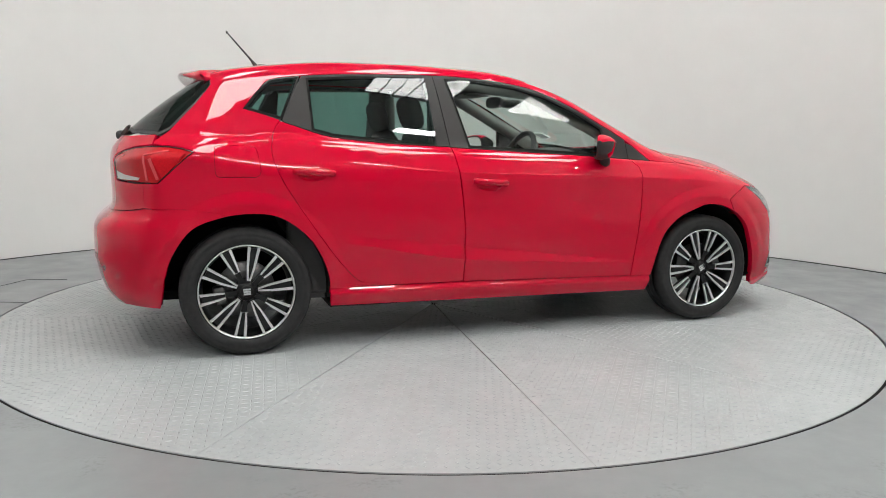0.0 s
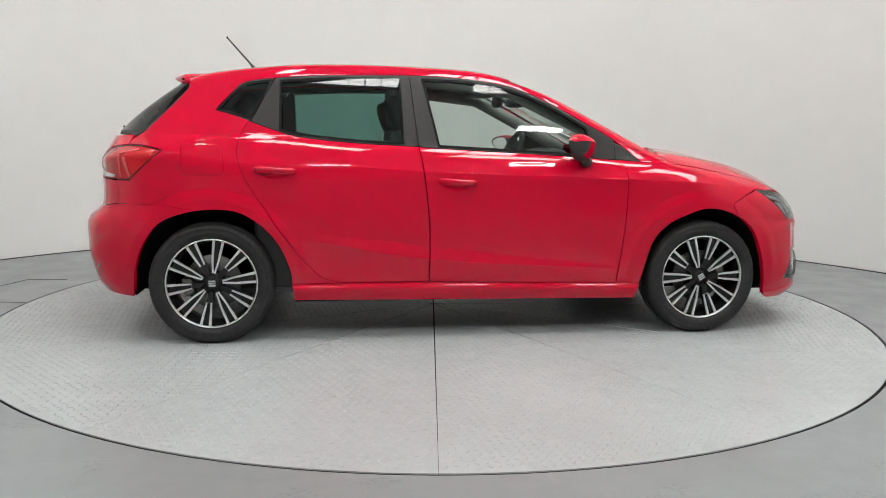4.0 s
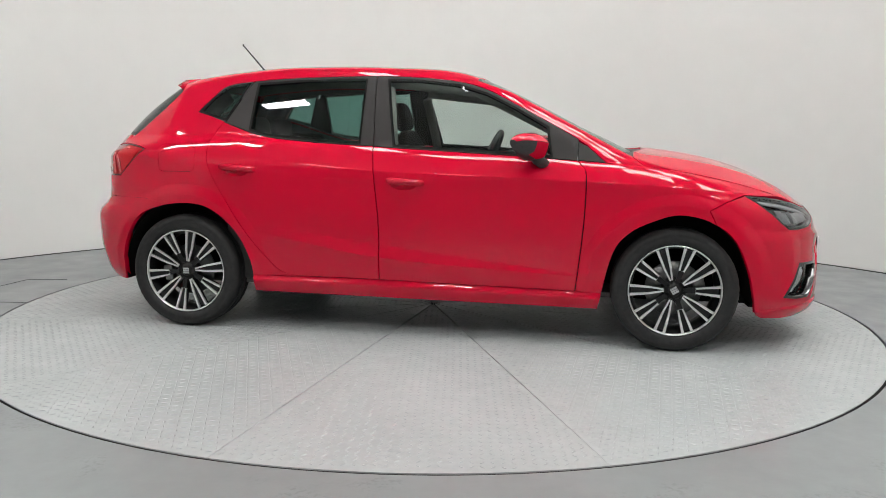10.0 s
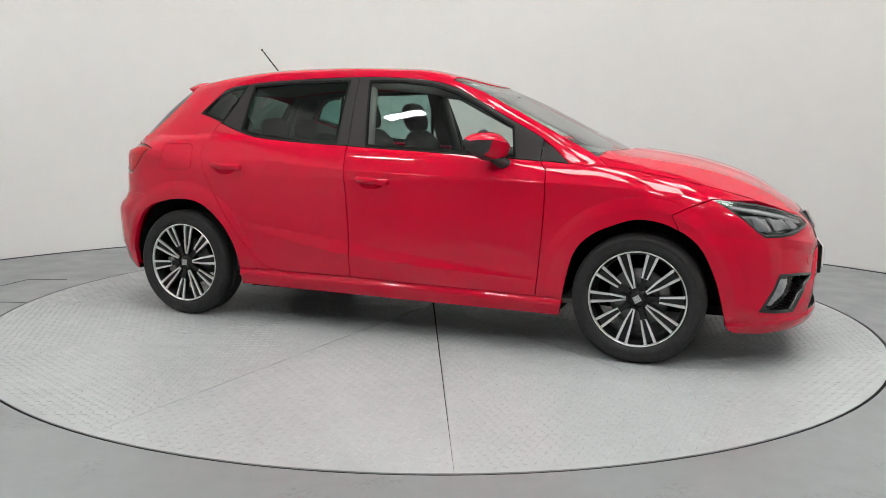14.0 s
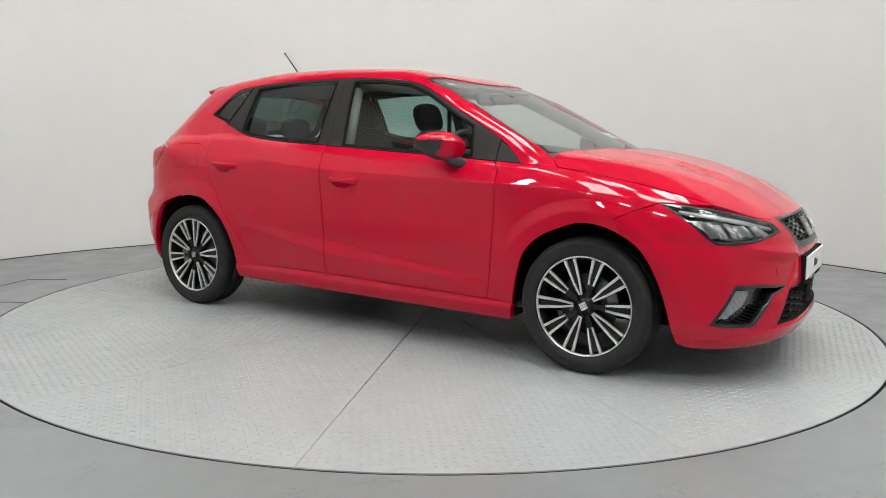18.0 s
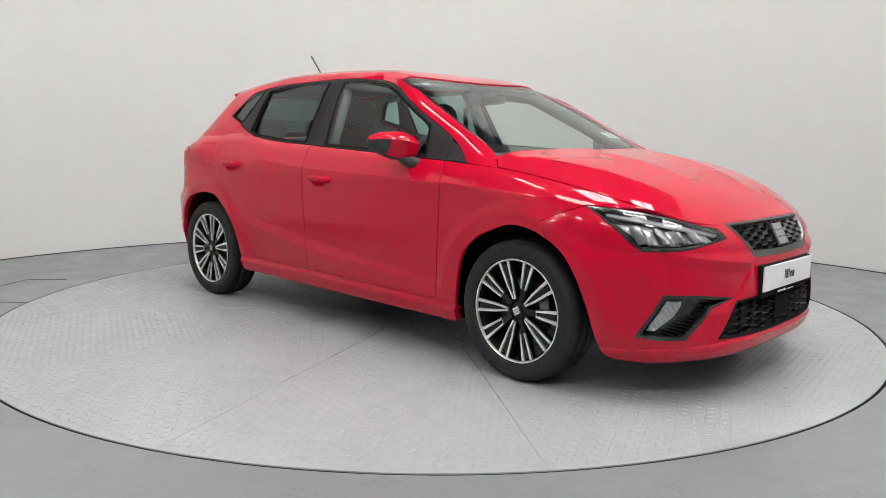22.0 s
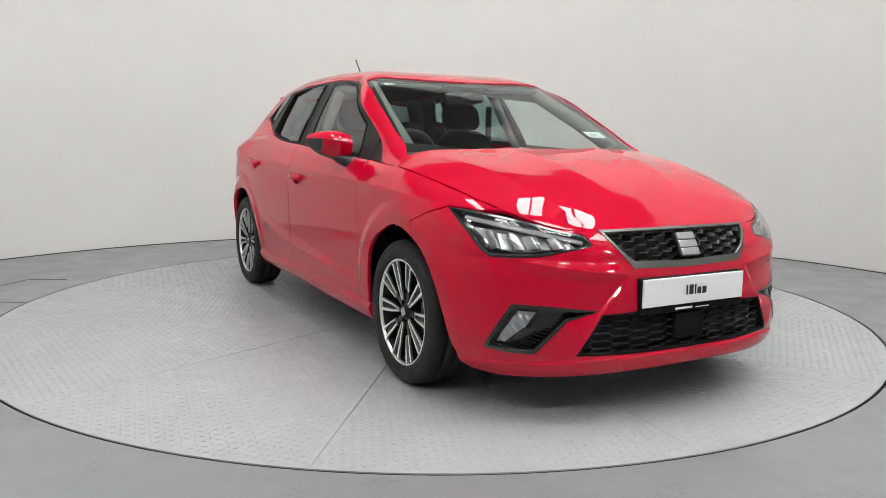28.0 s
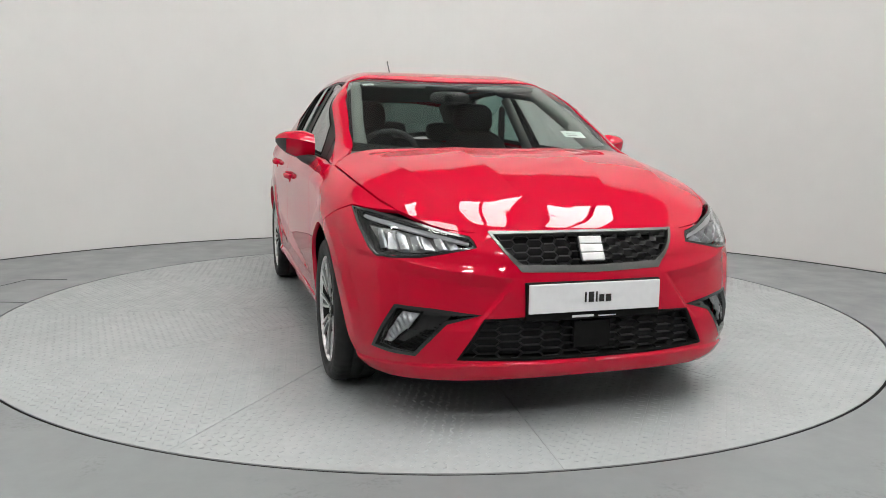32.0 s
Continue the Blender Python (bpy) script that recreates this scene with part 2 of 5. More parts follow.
def build_turntable():
    root = tagged(new("turntable"), "round grey steel turntable of twelve tread-plate sectors under the car", "turntable")
    part("rim", lathe([(DISC_R - 0.03, -0.004), (DISC_R, -0.004), (DISC_R, -0.08), (DISC_R - 0.03, -0.08)], 180, "z"), PIT, root, "dark steel edge", smooth=False)
    part("deck", lathe([(0.005, -0.012), (DISC_R - 0.004, -0.012)], 120, "z"), PIT, root, "dark steel deck under the plates")
    rng = np.random.default_rng(3)
    gap = 0.0008
    for s in range(12):
        a0, a1 = radians(SEAM0 + 30 * s), radians(SEAM0 + 30 * (s + 1))
        mid = (a0 + a1) / 2
        ring = [(0.02, mid)] + [(DISC_R - 0.002, a0 + (a1 - a0) * i / 16) for i in range(17)]
        # straight edges moved in by half the joint
        pts = []
        for k, (r, a) in enumerate(ring):
            x, y = r * math.cos(a), r * math.sin(a)
            if k == 1:
                x, y = x - gap * math.sin(a0), y + gap * math.cos(a0)
            if k == 17:
                x, y = x + gap * math.sin(a1), y - gap * math.cos(a1)
            pts.append((x, y))
        n = len(pts)
        vs = [(x, y, 0.0) for x, y in pts] + [(x, y, -0.008) for x, y in pts]
        fs = [tuple(range(n))] + [(i, i + n, (i + 1) % n + n, (i + 1) % n) for i in range(n)]
        plate = part("plate", (vs, fs), PLATE, root, smooth=False)
        # raised lugs: short ridges set crosswise in rows along the plate
        pitch = 0.034
        g = np.arange(-80, 160)
        gx, gy = np.meshgrid(g * pitch, g * pitch)
        alt = ((np.arange(len(g))[:, None] + np.arange(len(g))[None]) % 2)
        gx, gy, alt = gx.ravel(), gy.ravel(), alt.ravel()
        c, sn = math.cos(mid), math.sin(mid)
        wx, wy = gx * c - gy * sn, gx * sn + gy * c
        r, ang = np.hypot(wx, wy), np.angle(np.exp(1j * (np.arctan2(wy, wx) - mid)))
        keep = (r < DISC_R - 0.03) & (r > 0.1) & (r * np.sin(np.pi / 12 - np.abs(ang)) > 0.016) & (np.abs(ang) < np.pi / 12)
        keep &= rng.random(len(r)) > 0.02
        wx, wy, alt = wx[keep], wy[keep], alt[keep]
        th = mid + np.where(alt > 0, 0.78, -0.78)
        L, W, H = 0.0130, 0.0044, 0.0018
        shape = np.array([(-L, 0, 0), (0, -W, 0), (L, 0, 0), (0, W, 0), (-L * 0.45, 0, H), (L * 0.45, 0, H)])
        V = np.empty((len(wx), 6, 3))
        V[:, :, 0] = wx[:, None] + shape[None, :, 0] * np.cos(th)[:, None] - shape[None, :, 1] * np.sin(th)[:, None]
        V[:, :, 1] = wy[:, None] + shape[None, :, 0] * np.sin(th)[:, None] + shape[None, :, 1] * np.cos(th)[:, None]
        V[:, :, 2] = shape[None, :, 2] + 0.0001
        F = np.array([(0, 1, 4), (1, 5, 4), (1, 2, 5), (2, 3, 5), (3, 4, 5), (3, 0, 4)])
        F = (F[None] + 6 * np.arange(len(wx))[:, None, None]).reshape(-1, 3)
        part("tread_relief", (V.reshape(-1, 3).tolist(), F.tolist()), PLATE, plate, "low raised tread lugs", smooth=False, kind="stuff")
    return root


turntable = build_turntable()


# ---- the car's body: one surface, cut into panels ----
def curve(pts, soft=0.0):
    """A smooth curve through (a, b) points, rounded further over the width soft."""
    px, py = (np.array(c, float) for c in zip(*pts))
    h, dl = np.diff(px), np.diff(py) / np.diff(px)
    m = np.concatenate(([dl[0]], [0 if a * b <= 0 else 2 * a * b / (a + b) for a, b in zip(dl[:-1], dl[1:])], [dl[-1]]))
    v = np.linspace(px[0], px[-1], 3001)
    i = np.clip(np.searchsorted(px, v) - 1, 0, len(h) - 1)
    u = (v - px[i]) / h[i]
    y = ((1 + 2 * u) * (1 - u) ** 2 * py[i] + u * (1 - u) ** 2 * h[i] * m[i]
         + u * u * (3 - 2 * u) * py[i + 1] + u * u * (u - 1) * h[i] * m[i + 1])
    if soft:
        n = int(3 * soft / (v[1] - v[0]))
        k = np.exp(-0.5 * (np.arange(-n, n + 1) / (n / 3)) ** 2)
        first, last = y[0] + (y[1] - y[0]) * np.arange(-n, 0), y[-1] + (y[-1] - y[-2]) * np.arange(1, n + 1)
        y = np.convolve(np.concatenate((first, y, last)), k / k.sum(), "valid")
    return lambda q: np.interp(q, v, y)


TOP = curve([(-1.97, 0.8587), (-1.915, 0.9287), (-1.8, 1.054), (-1.48, 1.301), (-1.4, 1.348), (-1.1, 1.396), (-0.78, 1.422), (-0.45, 1.425), (-0.14, 1.416), (0.05, 1.407), (0.2, 1.381), (0.35, 1.328), (0.52, 1.25), (0.7, 1.158), (0.87, 1.073), (1.03, 1.013), (1.14, 0.991), (1.25, 0.9794), (1.475, 0.9418), (1.64, 0.894), (1.8, 0.826), (1.94, 0.735), (1.98, 0.7104), (2.02, 0.6689), (2.046, 0.6269)], 0.035)
SHOULDER = curve([(-1.97, 0.88), (-1.9, 0.91), (-1.5, 0.93), (-1.3, 0.87), (-1.0, 0.83), (0.0, 0.82), (0.8, 0.83), (0.95, 0.83), (1.08, 0.81), (1.3, 0.72),
                  (1.57, 0.62), (1.8, 0.60), (2.05, 0.595)], 0.1)
WIDTH = curve([(0.12, 0.76), (0.20, 0.80), (0.225, 0.818), (0.28, 0.836), (0.42, 0.848), (0.60, 0.862), (0.75, 0.860), (0.84, 0.852), (0.95, 0.845)], 0.025)
TAPER = curve([(-1.3, 0.990), (-1.0, 1.0), (0.0, 0.998), (0.8, 0.995), (1.1, 0.995), (1.3, 1.0)], 0.15)
NOSE = curve([(0.12, 1.978), (0.16, 2.028), (0.2, 2.063), (0.3, 2.081), (0.43, 2.081), (0.53, 2.073), (0.57, 2.065), (0.6, 2.055)], 0.012)
TAIL = curve([(0.12, -1.816), (0.2, -1.876), (0.3, -1.951), (0.45, -1.981), (0.58, -1.981), (0.625, -1.965), (0.67, -1.902), (0.72, -1.887), (0.93, -1.892)], 0.012)
GREEN = curve([(0, 1), (0.08, 0.9865), (0.163, 0.9545), (0.26, 0.8989), (0.45, 0.8307), (0.65, 0.7553), (0.855, 0.6767), (1, 0.6327)], 0.03)
PILLAR = curve([(0, 1), (0.08, 0.9869), (0.163, 0.961), (0.3, 0.921), (0.5, 0.8864), (0.7, 0.8578), (0.85, 0.8313), (1, 0.7968)], 0.03)
SQUARE = curve([(0.16, 3.105), (0.3, 3.005), (0.45, 2.905), (0.55, 2.805), (0.62, 2.605)])

CREASE = curve([(-1.55, 0.955), (-1.2, 0.942), (-0.837, 0.917), (-0.208, 0.862), (0.834, 0.833), (1.287, 0.811), (1.60, 0.779)], 0.12)
SHOULDER_TOP = curve([(-1.65, 1.025), (-1.3, 1.035), (-1.1, 1.042), (-0.95, 1.037), (-0.848, 1.027), (-0.558, 1.003), (-0.25, 0.988), (0.455, 0.950), (0.795, 0.929), (0.935, 0.920), (1.115, 0.908), (1.276, 0.885), (1.418, 0.858), (1.60, 0.815)], 0.03)
SCALLOP = curve([(-0.90, 0.530), (-0.836, 0.525), (-0.206, 0.419), (0.724, 0.362), (0.9, 0.35)], 0.1)
SCALLOP_TOP = curve([(-0.90, 0.571), (0.724, 0.377), (0.9, 0.358)])


def relief(x, z):
    """The pressed lines of the flanks and the flared wheel arches."""
    d = z - CREASE(x)
    along = np.clip((x + 1.7) / 0.3, 0, 1) * np.clip((1.75 - x) / 0.3, 0, 1)
    out = 0.0085 * along * np.where(d > 0, np.clip(1 - d / 0.06, 0, 1) ** 1.2, np.clip(1 + d / 0.11, 0, 1) ** 1.8)
    d = z - SCALLOP(x)
    along = np.clip((x + 0.90) / 0.35, 0, 1) * np.clip((0.88 - x) / 0.35, 0, 1)
    w = SCALLOP_TOP(x) - SCALLOP(x)
    out = out + along * (0.005 + 0.15 * w) * np.where(d > 0, np.clip(1 - d / w, 0, 1), np.clip(1 + d / 0.14, 0, 1) ** 1.5)
    for cx in (-1.277, 1.277):
        r = np.hypot(x - cx, z - 0.30)
        u = np.clip((0.478 - r) / 0.055, 0, 1)
        out = out + 0.012 * (0.6 * u + 0.4 * u * u * (3 - 2 * u)) * np.clip((z - 0.2) / 0.2, 0, 1)
    return out



def core_width(x, z):
    """Half the width of the body before its pressed lines, and that of its lower part."""
    zs = np.minimum(SHOULDER(x), TOP(x) - 0.002)
    low = np.minimum(z, zs)
    w = WIDTH(low) * TAPER(x)
    n = SQUARE(low)
    f = np.clip((x - 1.30) / (NOSE(low) - 1.30), 0, 1)
    w = w * (1 - f ** n) ** (1 / n)
    b = np.clip((-1.30 - x) / (-1.30 - TAIL(low)), 0, 1)
    w = w * (1 - b ** 3.60) ** (1 / 3.60)
    p = np.clip((z - zs) / (TOP(x) - zs), 0, 1)
    k = np.clip((x - 0.05) / 0.5, 0, 1)
    k = k * k * (3 - 2 * k)
    g1 = (GREEN(p) * (1 - k) + PILLAR(p) * k) * (1 - p ** 11) ** (1 / 11)
    g2 = (1 - p ** 2.74) ** (1 / 2.74)
    k = np.clip((x - 0.80) / 0.45, 0, 1)
    k = k * k * (3 - 2 * k)
    return w * (g1 * (1 - k) + g2 * k), w


def half_width(x, z):
    """Half the width of the body at the station x and the height z; 0 outside it."""
    x, z = np.broadcast_arrays(np.asarray(x, float), np.asarray(z, float))
    out, w = core_width(x, z)
    # from the pressed line the shoulder rises almost flat and rolls in sharply below the windows and the bonnet
    zc, zb = CREASE(x), SHOULDER_TOP(x)
    u = np.clip((z - zc) / np.maximum(zb - zc, 0.01), 0, 1)
    wc, wb = core_width(x, zc)[0], core_width(x, zb)[0]
    k = np.clip((x + 1.6) / 0.25, 0, 1) * np.clip((1.58 - x) / 0.25, 0, 1) * ((u > 0) & (u < 1))
    out = out + k * (wc + (wb - wc) * (0.55 * u + 0.45 * u ** 4) - out)
    return out + relief(x, z) * np.clip(w / 0.5, 0, 1)


def solve(lo, hi, inside, it=34):
    """The last value between lo and hi at which inside() holds."""
    lo, hi = np.array(lo, float), np.array(hi, float)
    for _ in range(it):
        m = (lo + hi) / 2
        ok = inside(m)
        lo, hi = np.where(ok, m, lo), np.where(ok, hi, m)
    return (lo + hi) / 2


ARC = 0.78


HOOD_OUTER = curve([(1.0, 0.67), (1.1, 0.645), (1.3, 0.595), (1.5, 0.552), (1.75, 0.492), (1.95, 0.395), (2.0, 0.365)], 0.04)
HOOD_INNER = curve([(1.0, 0.255), (1.3, 0.25), (1.6, 0.225), (1.8, 0.185), (1.98, 0.13)], 0.05)
FOLD = curve([(0.26, 0.545), (0.40, 0.560), (0.531, 0.577), (0.613, 0.592), (0.72, 0.612), (0.80, 0.625)])
TUCK = curve([(0.0, 0.44), (0.513, 0.432), (0.748, 0.378), (0.85, 0.355)])
CHIN = curve([(0.0, 0.245), (0.40, 0.248), (0.545, 0.241), (0.68, 0.232), (0.77, 0.218), (0.85, 0.21)])


def hood_relief(x, y):
    """The pressed lines of the bonnet."""
    along = np.clip((x - 1.08) / 0.1, 0, 1) * np.clip((1.97 - x) / 0.25, 0, 1)
    out = 0 * x
    for line, h in ((HOOD_OUTER, 0.0060), (HOOD_INNER, 0.0060)):
        d = np.abs(y) - line(x)
        out = out + h * along * np.where(d > 0, np.clip(1 - d / 0.11, 0, 1) ** 1.4, np.clip(1 + d / 0.17, 0, 1) ** 1.6)
    return out


def surf(proj, a, b):
    """Places on the body: side (x, z), top (x, y), front and rear (arc, z) seen round the nose or tail. The flank is the car's right one."""
    a, b = np.asarray(a, float), np.asarray(b, float)
    if proj == "side":
        return np.stack((a, -half_width(a, b), b), -1)
    if proj == "top":
        z = solve(np.full(a.shape, 0.3), TOP(a), lambda m: half_width(a, m) >= np.abs(b))
        return np.stack((a, b, z + hood_relief(a, b)), -1)
    f, sgn = a / ARC, 1 if proj == "front" else -1
    r = solve(np.zeros(a.shape), np.full(a.shape, 1.3), lambda m: half_width(sgn * (1.30 + m * np.sin(f)), b) >= np.abs(m * np.cos(f)))
    if sgn > 0:
        # the fold below the headlamps, the facets beside the plate and the chin's ledge
        y = np.abs(r * np.cos(f))
        d = b - FOLD(y)
        r = r + 0.008 * np.clip((y - 0.27) / 0.06, 0, 1) * np.clip((0.80 - y) / 0.05, 0, 1) * np.where(d > 0, np.clip(1 - d / 0.05, 0, 1), np.clip(1 + d / 0.10, 0, 1) ** 1.5)
        r = r - 0.012 * np.clip(-d / 0.045, 0, 1) * np.clip((b - 0.36) / 0.05, 0, 1) * np.clip((y - 0.285 - 0.84 * (0.551 - b)) / 0.018, 0, 1) * np.clip((0.735 - y) / 0.05, 0, 1)
        r = r + 0.010 * np.clip((CHIN(y) - b) / 0.008, 0, 1) * np.clip((b - 0.14) / 0.05, 0, 1)
    else:
        # the bumper's tucked lower edge
        y = np.abs(r * np.cos(f))
        r = r - 0.006 * np.clip((TUCK(y) - b) / 0.008, 0, 1)
    return np.stack((sgn * (1.30 + r * np.sin(f)), -r * np.cos(f), b), -1)


def front_at(y, z, rear=False):
    """The place of the right half of the nose or tail at the distance y from the middle, as (arc, z)."""
    a = np.linspace(0.15, math.pi / 2 * ARC, 400)
    p = np.abs(surf("rear" if rear else "front", a, np.full(a.shape, z))[:, 1])
    return (float(np.interp(-y, -p, a)), z)


def fr(x, y, z):
    """A place near the nose as (arc, z)."""
    return (math.atan2(x - 1.30, -y) * ARC, z)


def rr(x, y, z):
    return (math.atan2(-1.30 - x, -y) * ARC, z)


def fside(x, z):
    return fr(x, -float(half_width(x, z)), z)


def rside(x, z):
    return rr(x, -float(half_width(x, z)), z)


def over(x, y):
    """A place on the top as the flank sees it: (x, z)."""
    return (x, float(surf("top", np.array([x]), np.array([y]))[0][2]))


def smooth(pts, k=6):
    """A smooth line through points."""
    out, n = [], len(pts)
    for i in range(n - 1):
        p0, p1, p2, p3 = (Vector(pts[j]) for j in (max(i - 1, 0), i, i + 1, min(i + 2, n - 1)))
        for s in range(k):
            u = s / k
            out.append(tuple(0.5 * ((2 * p1) + (p2 - p0) * u + (2 * p0 - 5 * p1 + 4 * p2 - p3) * u * u + (3 * p1 - p0 - 3 * p2 + p3) * u ** 3)))
    return out + [tuple(pts[-1])]


def clean(poly, tol=1e-4):
    out = []
    for p in poly:
        if not out or (Vector(p) - Vector(out[-1])).length > tol:
            out.append(tuple(p))
    if (Vector(out[0]) - Vector(out[-1])).length <= tol:
        out.pop()
    return out


def area(poly):
    return sum(p[0] * q[1] - q[0] * p[1] for p, q in zip(poly, poly[1:] + poly[:1])) / 2


def inset(poly, d):
    """The outline moved inwards by d."""
    poly = clean(poly)
    if area(poly) < 0:
        poly = poly[::-1]
    out, n = [], len(poly)
    for i in range(n):
        p, q, r = Vector(poly[i - 1]), Vector(poly[i]), Vector(poly[(i + 1) % n])
        n1, n2 = Vector((-(q - p).y, (q - p).x)).normalized(), Vector((-(r - q).y, (r - q).x)).normalized()
        m = n1 + n2
        m = m / max(m.length_squared, 0.6) * 2 * d
        out.append(tuple(q + m))
    return out


def inside_poly(px, py, poly):
    q = np.array(poly)
    x0, y0 = q[:, 0], q[:, 1]
    x1, y1 = np.roll(x0, -1), np.roll(y0, -1)
    hit = np.zeros(px.shape, bool)
    for a, b, c, d in zip(x0, y0, x1, y1):
        if b != d:
            hit ^= ((b > py) != (d > py)) & (px < (c - a) * (py - b) / (d - b) + a)
    return hit


def far_from(px, py, poly, d, closed=True):
    ok = np.ones(px.shape, bool)
    for p, q in zip(poly, poly[1:] + (poly[:1] if closed else [])):
        e = np.array(q) - p
        u = np.clip(((px - p[0]) * e[0] + (py - p[1]) * e[1]) / max(e @ e, 1e-12), 0, 1)
        ok &= np.hypot(px - p[0] - u * e[0], py - p[1] - u * e[1]) > d
    return ok


def dense(poly, res):
    out = []
    for p, q in zip(poly, poly[1:] + poly[:1]):
        n = max(1, math.ceil((Vector(q) - Vector(p)).length / res))
        out += [tuple(Vector(p).lerp(Vector(q), i / n)) for i in range(n)]
    return out


from mathutils.geometry import delaunay_2d_cdt


def panel(name, poly, proj, mat, parent, holes=(), res=0.025, depth=0.018, sink=0.0, gap=0.0, flip=False, label="", shape=None, creases=()):
    """A piece of the body's surface inside an outline, with its edges turned inwards. sink: how far below the surface it lies; flip: the same on the car's other flank."""
    poly = inset(poly, gap) if gap else clean(poly)
    loops = [dense(poly if area(poly) > 0 else poly[::-1], res)] + [dense(clean(h) if area(clean(h)) < 0 else clean(h)[::-1], res) for h in holes]
    pts, edges = [], []
    for lp in loops:
        k = len(pts)
        pts += lp
        edges += [(k + i, k + (i + 1) % len(lp)) for i in range(len(lp))]
    q = np.array(loops[0])
    gx, gy = np.meshgrid(np.arange(q[:, 0].min(), q[:, 0].max(), res), np.arange(q[:, 1].min(), q[:, 1].max(), res))
    gx, gy = gx.ravel(), gy.ravel()
    ok = inside_poly(gx, gy, loops[0])
    for h in loops[1:]:
        ok &= ~inside_poly(gx, gy, h)
    gx, gy = gx[ok], gy[ok]
    for lp in loops:
        ok = far_from(gx, gy, lp, res * 0.45)
        gx, gy = gx[ok], gy[ok]
    # pressed lines: rows of points along each fold and close beside it, so that the mesh bends there
    for line in creases:
        fold = [p for q, r in zip(line, line[1:]) for p in [tuple(Vector(q).lerp(Vector(r), i / 8)) for i in range(8)]]
        step = [fold[0]]
        for p in fold:
            if (Vector(p) - Vector(step[-1])).length > res * 0.7:
                step.append(p)
        q = np.array(step)
        t = np.gradient(q, axis=0)
        t /= np.maximum(np.linalg.norm(t, axis=1), 1e-12)[:, None]
        for off in (-0.0035, 0.0, 0.0035):
            lx, ly = q[:, 0] - t[:, 1] * off, q[:, 1] + t[:, 0] * off
            ok = inside_poly(lx, ly, loops[0])
            for lp in loops:
                ok &= far_from(lx, ly, lp, res * 0.4)
            for h in loops[1:]:
                ok &= ~inside_poly(lx, ly, h)
            for i in range(len(lx)):
                if ok[i]:
                    if i and ok[i - 1]:
                        edges.append((len(pts) - 1, len(pts)))
                    pts.append((float(lx[i]), float(ly[i])))
        ok = far_from(gx, gy, step, res * 0.6, False)
        gx, gy = gx[ok], gy[ok]
    pts += list(zip(gx.tolist(), gy.tolist()))
    cv, ce, cf, *_ = delaunay_2d_cdt([Vector(p) for p in pts], edges, [], 0, 1e-6)
    A, B = np.array([v.x for v in cv]), np.array([v.y for v in cv])
    tri = np.array([f for f in cf if len(f) == 3])
    cx, cy = A[tri].mean(1), B[tri].mean(1)
    ok = inside_poly(cx, cy, loops[0])
    for h in loops[1:]:
        ok &= ~inside_poly(cx, cy, h)
    tri = tri[ok]
    e = 2e-3
    P = surf(proj, A, B)
    N = np.cross(surf(proj, A + e, B) - surf(proj, A - e, B), surf(proj, A, B + e) - surf(proj, A, B - e))
    N /= np.maximum(np.linalg.norm(N, axis=1), 1e-12)[:, None]
    out = P - np.stack((np.clip(P[:, 0], -1.2, 1.2), 0 * A, np.full(A.shape, 0.75)), -1)
    N *= np.where((N * out).sum(1) < 0, -1, 1)[:, None]
    P = P - N * sink
    if shape is not None:
        P = shape(P, N, A, B)
    # triangles wound outwards
    g = np.cross(P[tri[:, 1]] - P[tri[:, 0]], P[tri[:, 2]] - P[tri[:, 0]])
    turn = (g * N[tri].mean(1)).sum(1) < 0
    tri[turn] = tri[turn][:, ::-1]
    if shape is not None:
        # the normals of the shaped surface
        g = np.cross(P[tri[:, 1]] - P[tri[:, 0]], P[tri[:, 2]] - P[tri[:, 0]])
        N = np.zeros_like(P)
        for k in range(3):
            np.add.at(N, tri[:, k], g)
        N /= np.maximum(np.linalg.norm(N, axis=1), 1e-12)[:, None]
    V, NN, F = [P], [N], tri.tolist()
    if depth:
        cnt = {}
        for a, b, c in F:
            for p, r in ((a, b), (b, c), (c, a)):
                cnt[(p, r)] = cnt.get((p, r), 0) + 1
        rim = [k for k in cnt if (k[1], k[0]) not in cnt]
        base = len(P)
        for a, b in rim:
            t = P[b] - P[a]
            s = np.cross(t, (N[a] + N[b]) / 2)
            s /= max(np.linalg.norm(s), 1e-12)
            V.append(np.array([P[a], P[b], P[b] - N[b] * depth, P[a] - N[a] * depth]))
            NN.append(np.array([N[a] * 0.5 + s, N[b] * 0.5 + s, s, s]))
            F.append([base + 1, base, base + 3, base + 2])
            base += 4
    V, NN = np.concatenate(V), np.concatenate(NN)
    NN /= np.maximum(np.linalg.norm(NN, axis=1), 1e-12)[:, None]
    if flip:
        V[:, 1] *= -1
        NN[:, 1] *= -1
        F = [f[::-1] for f in F]
    ob = part(name, (V.tolist(), F), mat, parent, label)
    ob.data.normals_split_custom_set_from_vertices([tuple(n) for n in NN])
    return ob


def mirrored(poly, proj):
    """An outline on the right half of the nose, tail or top and its mirror image, as one outline."""
    other = [(math.pi * ARC - p[0], p[1]) if proj != "top" else (p[0], -p[1]) for p in poly]
    return poly + other[::-1]


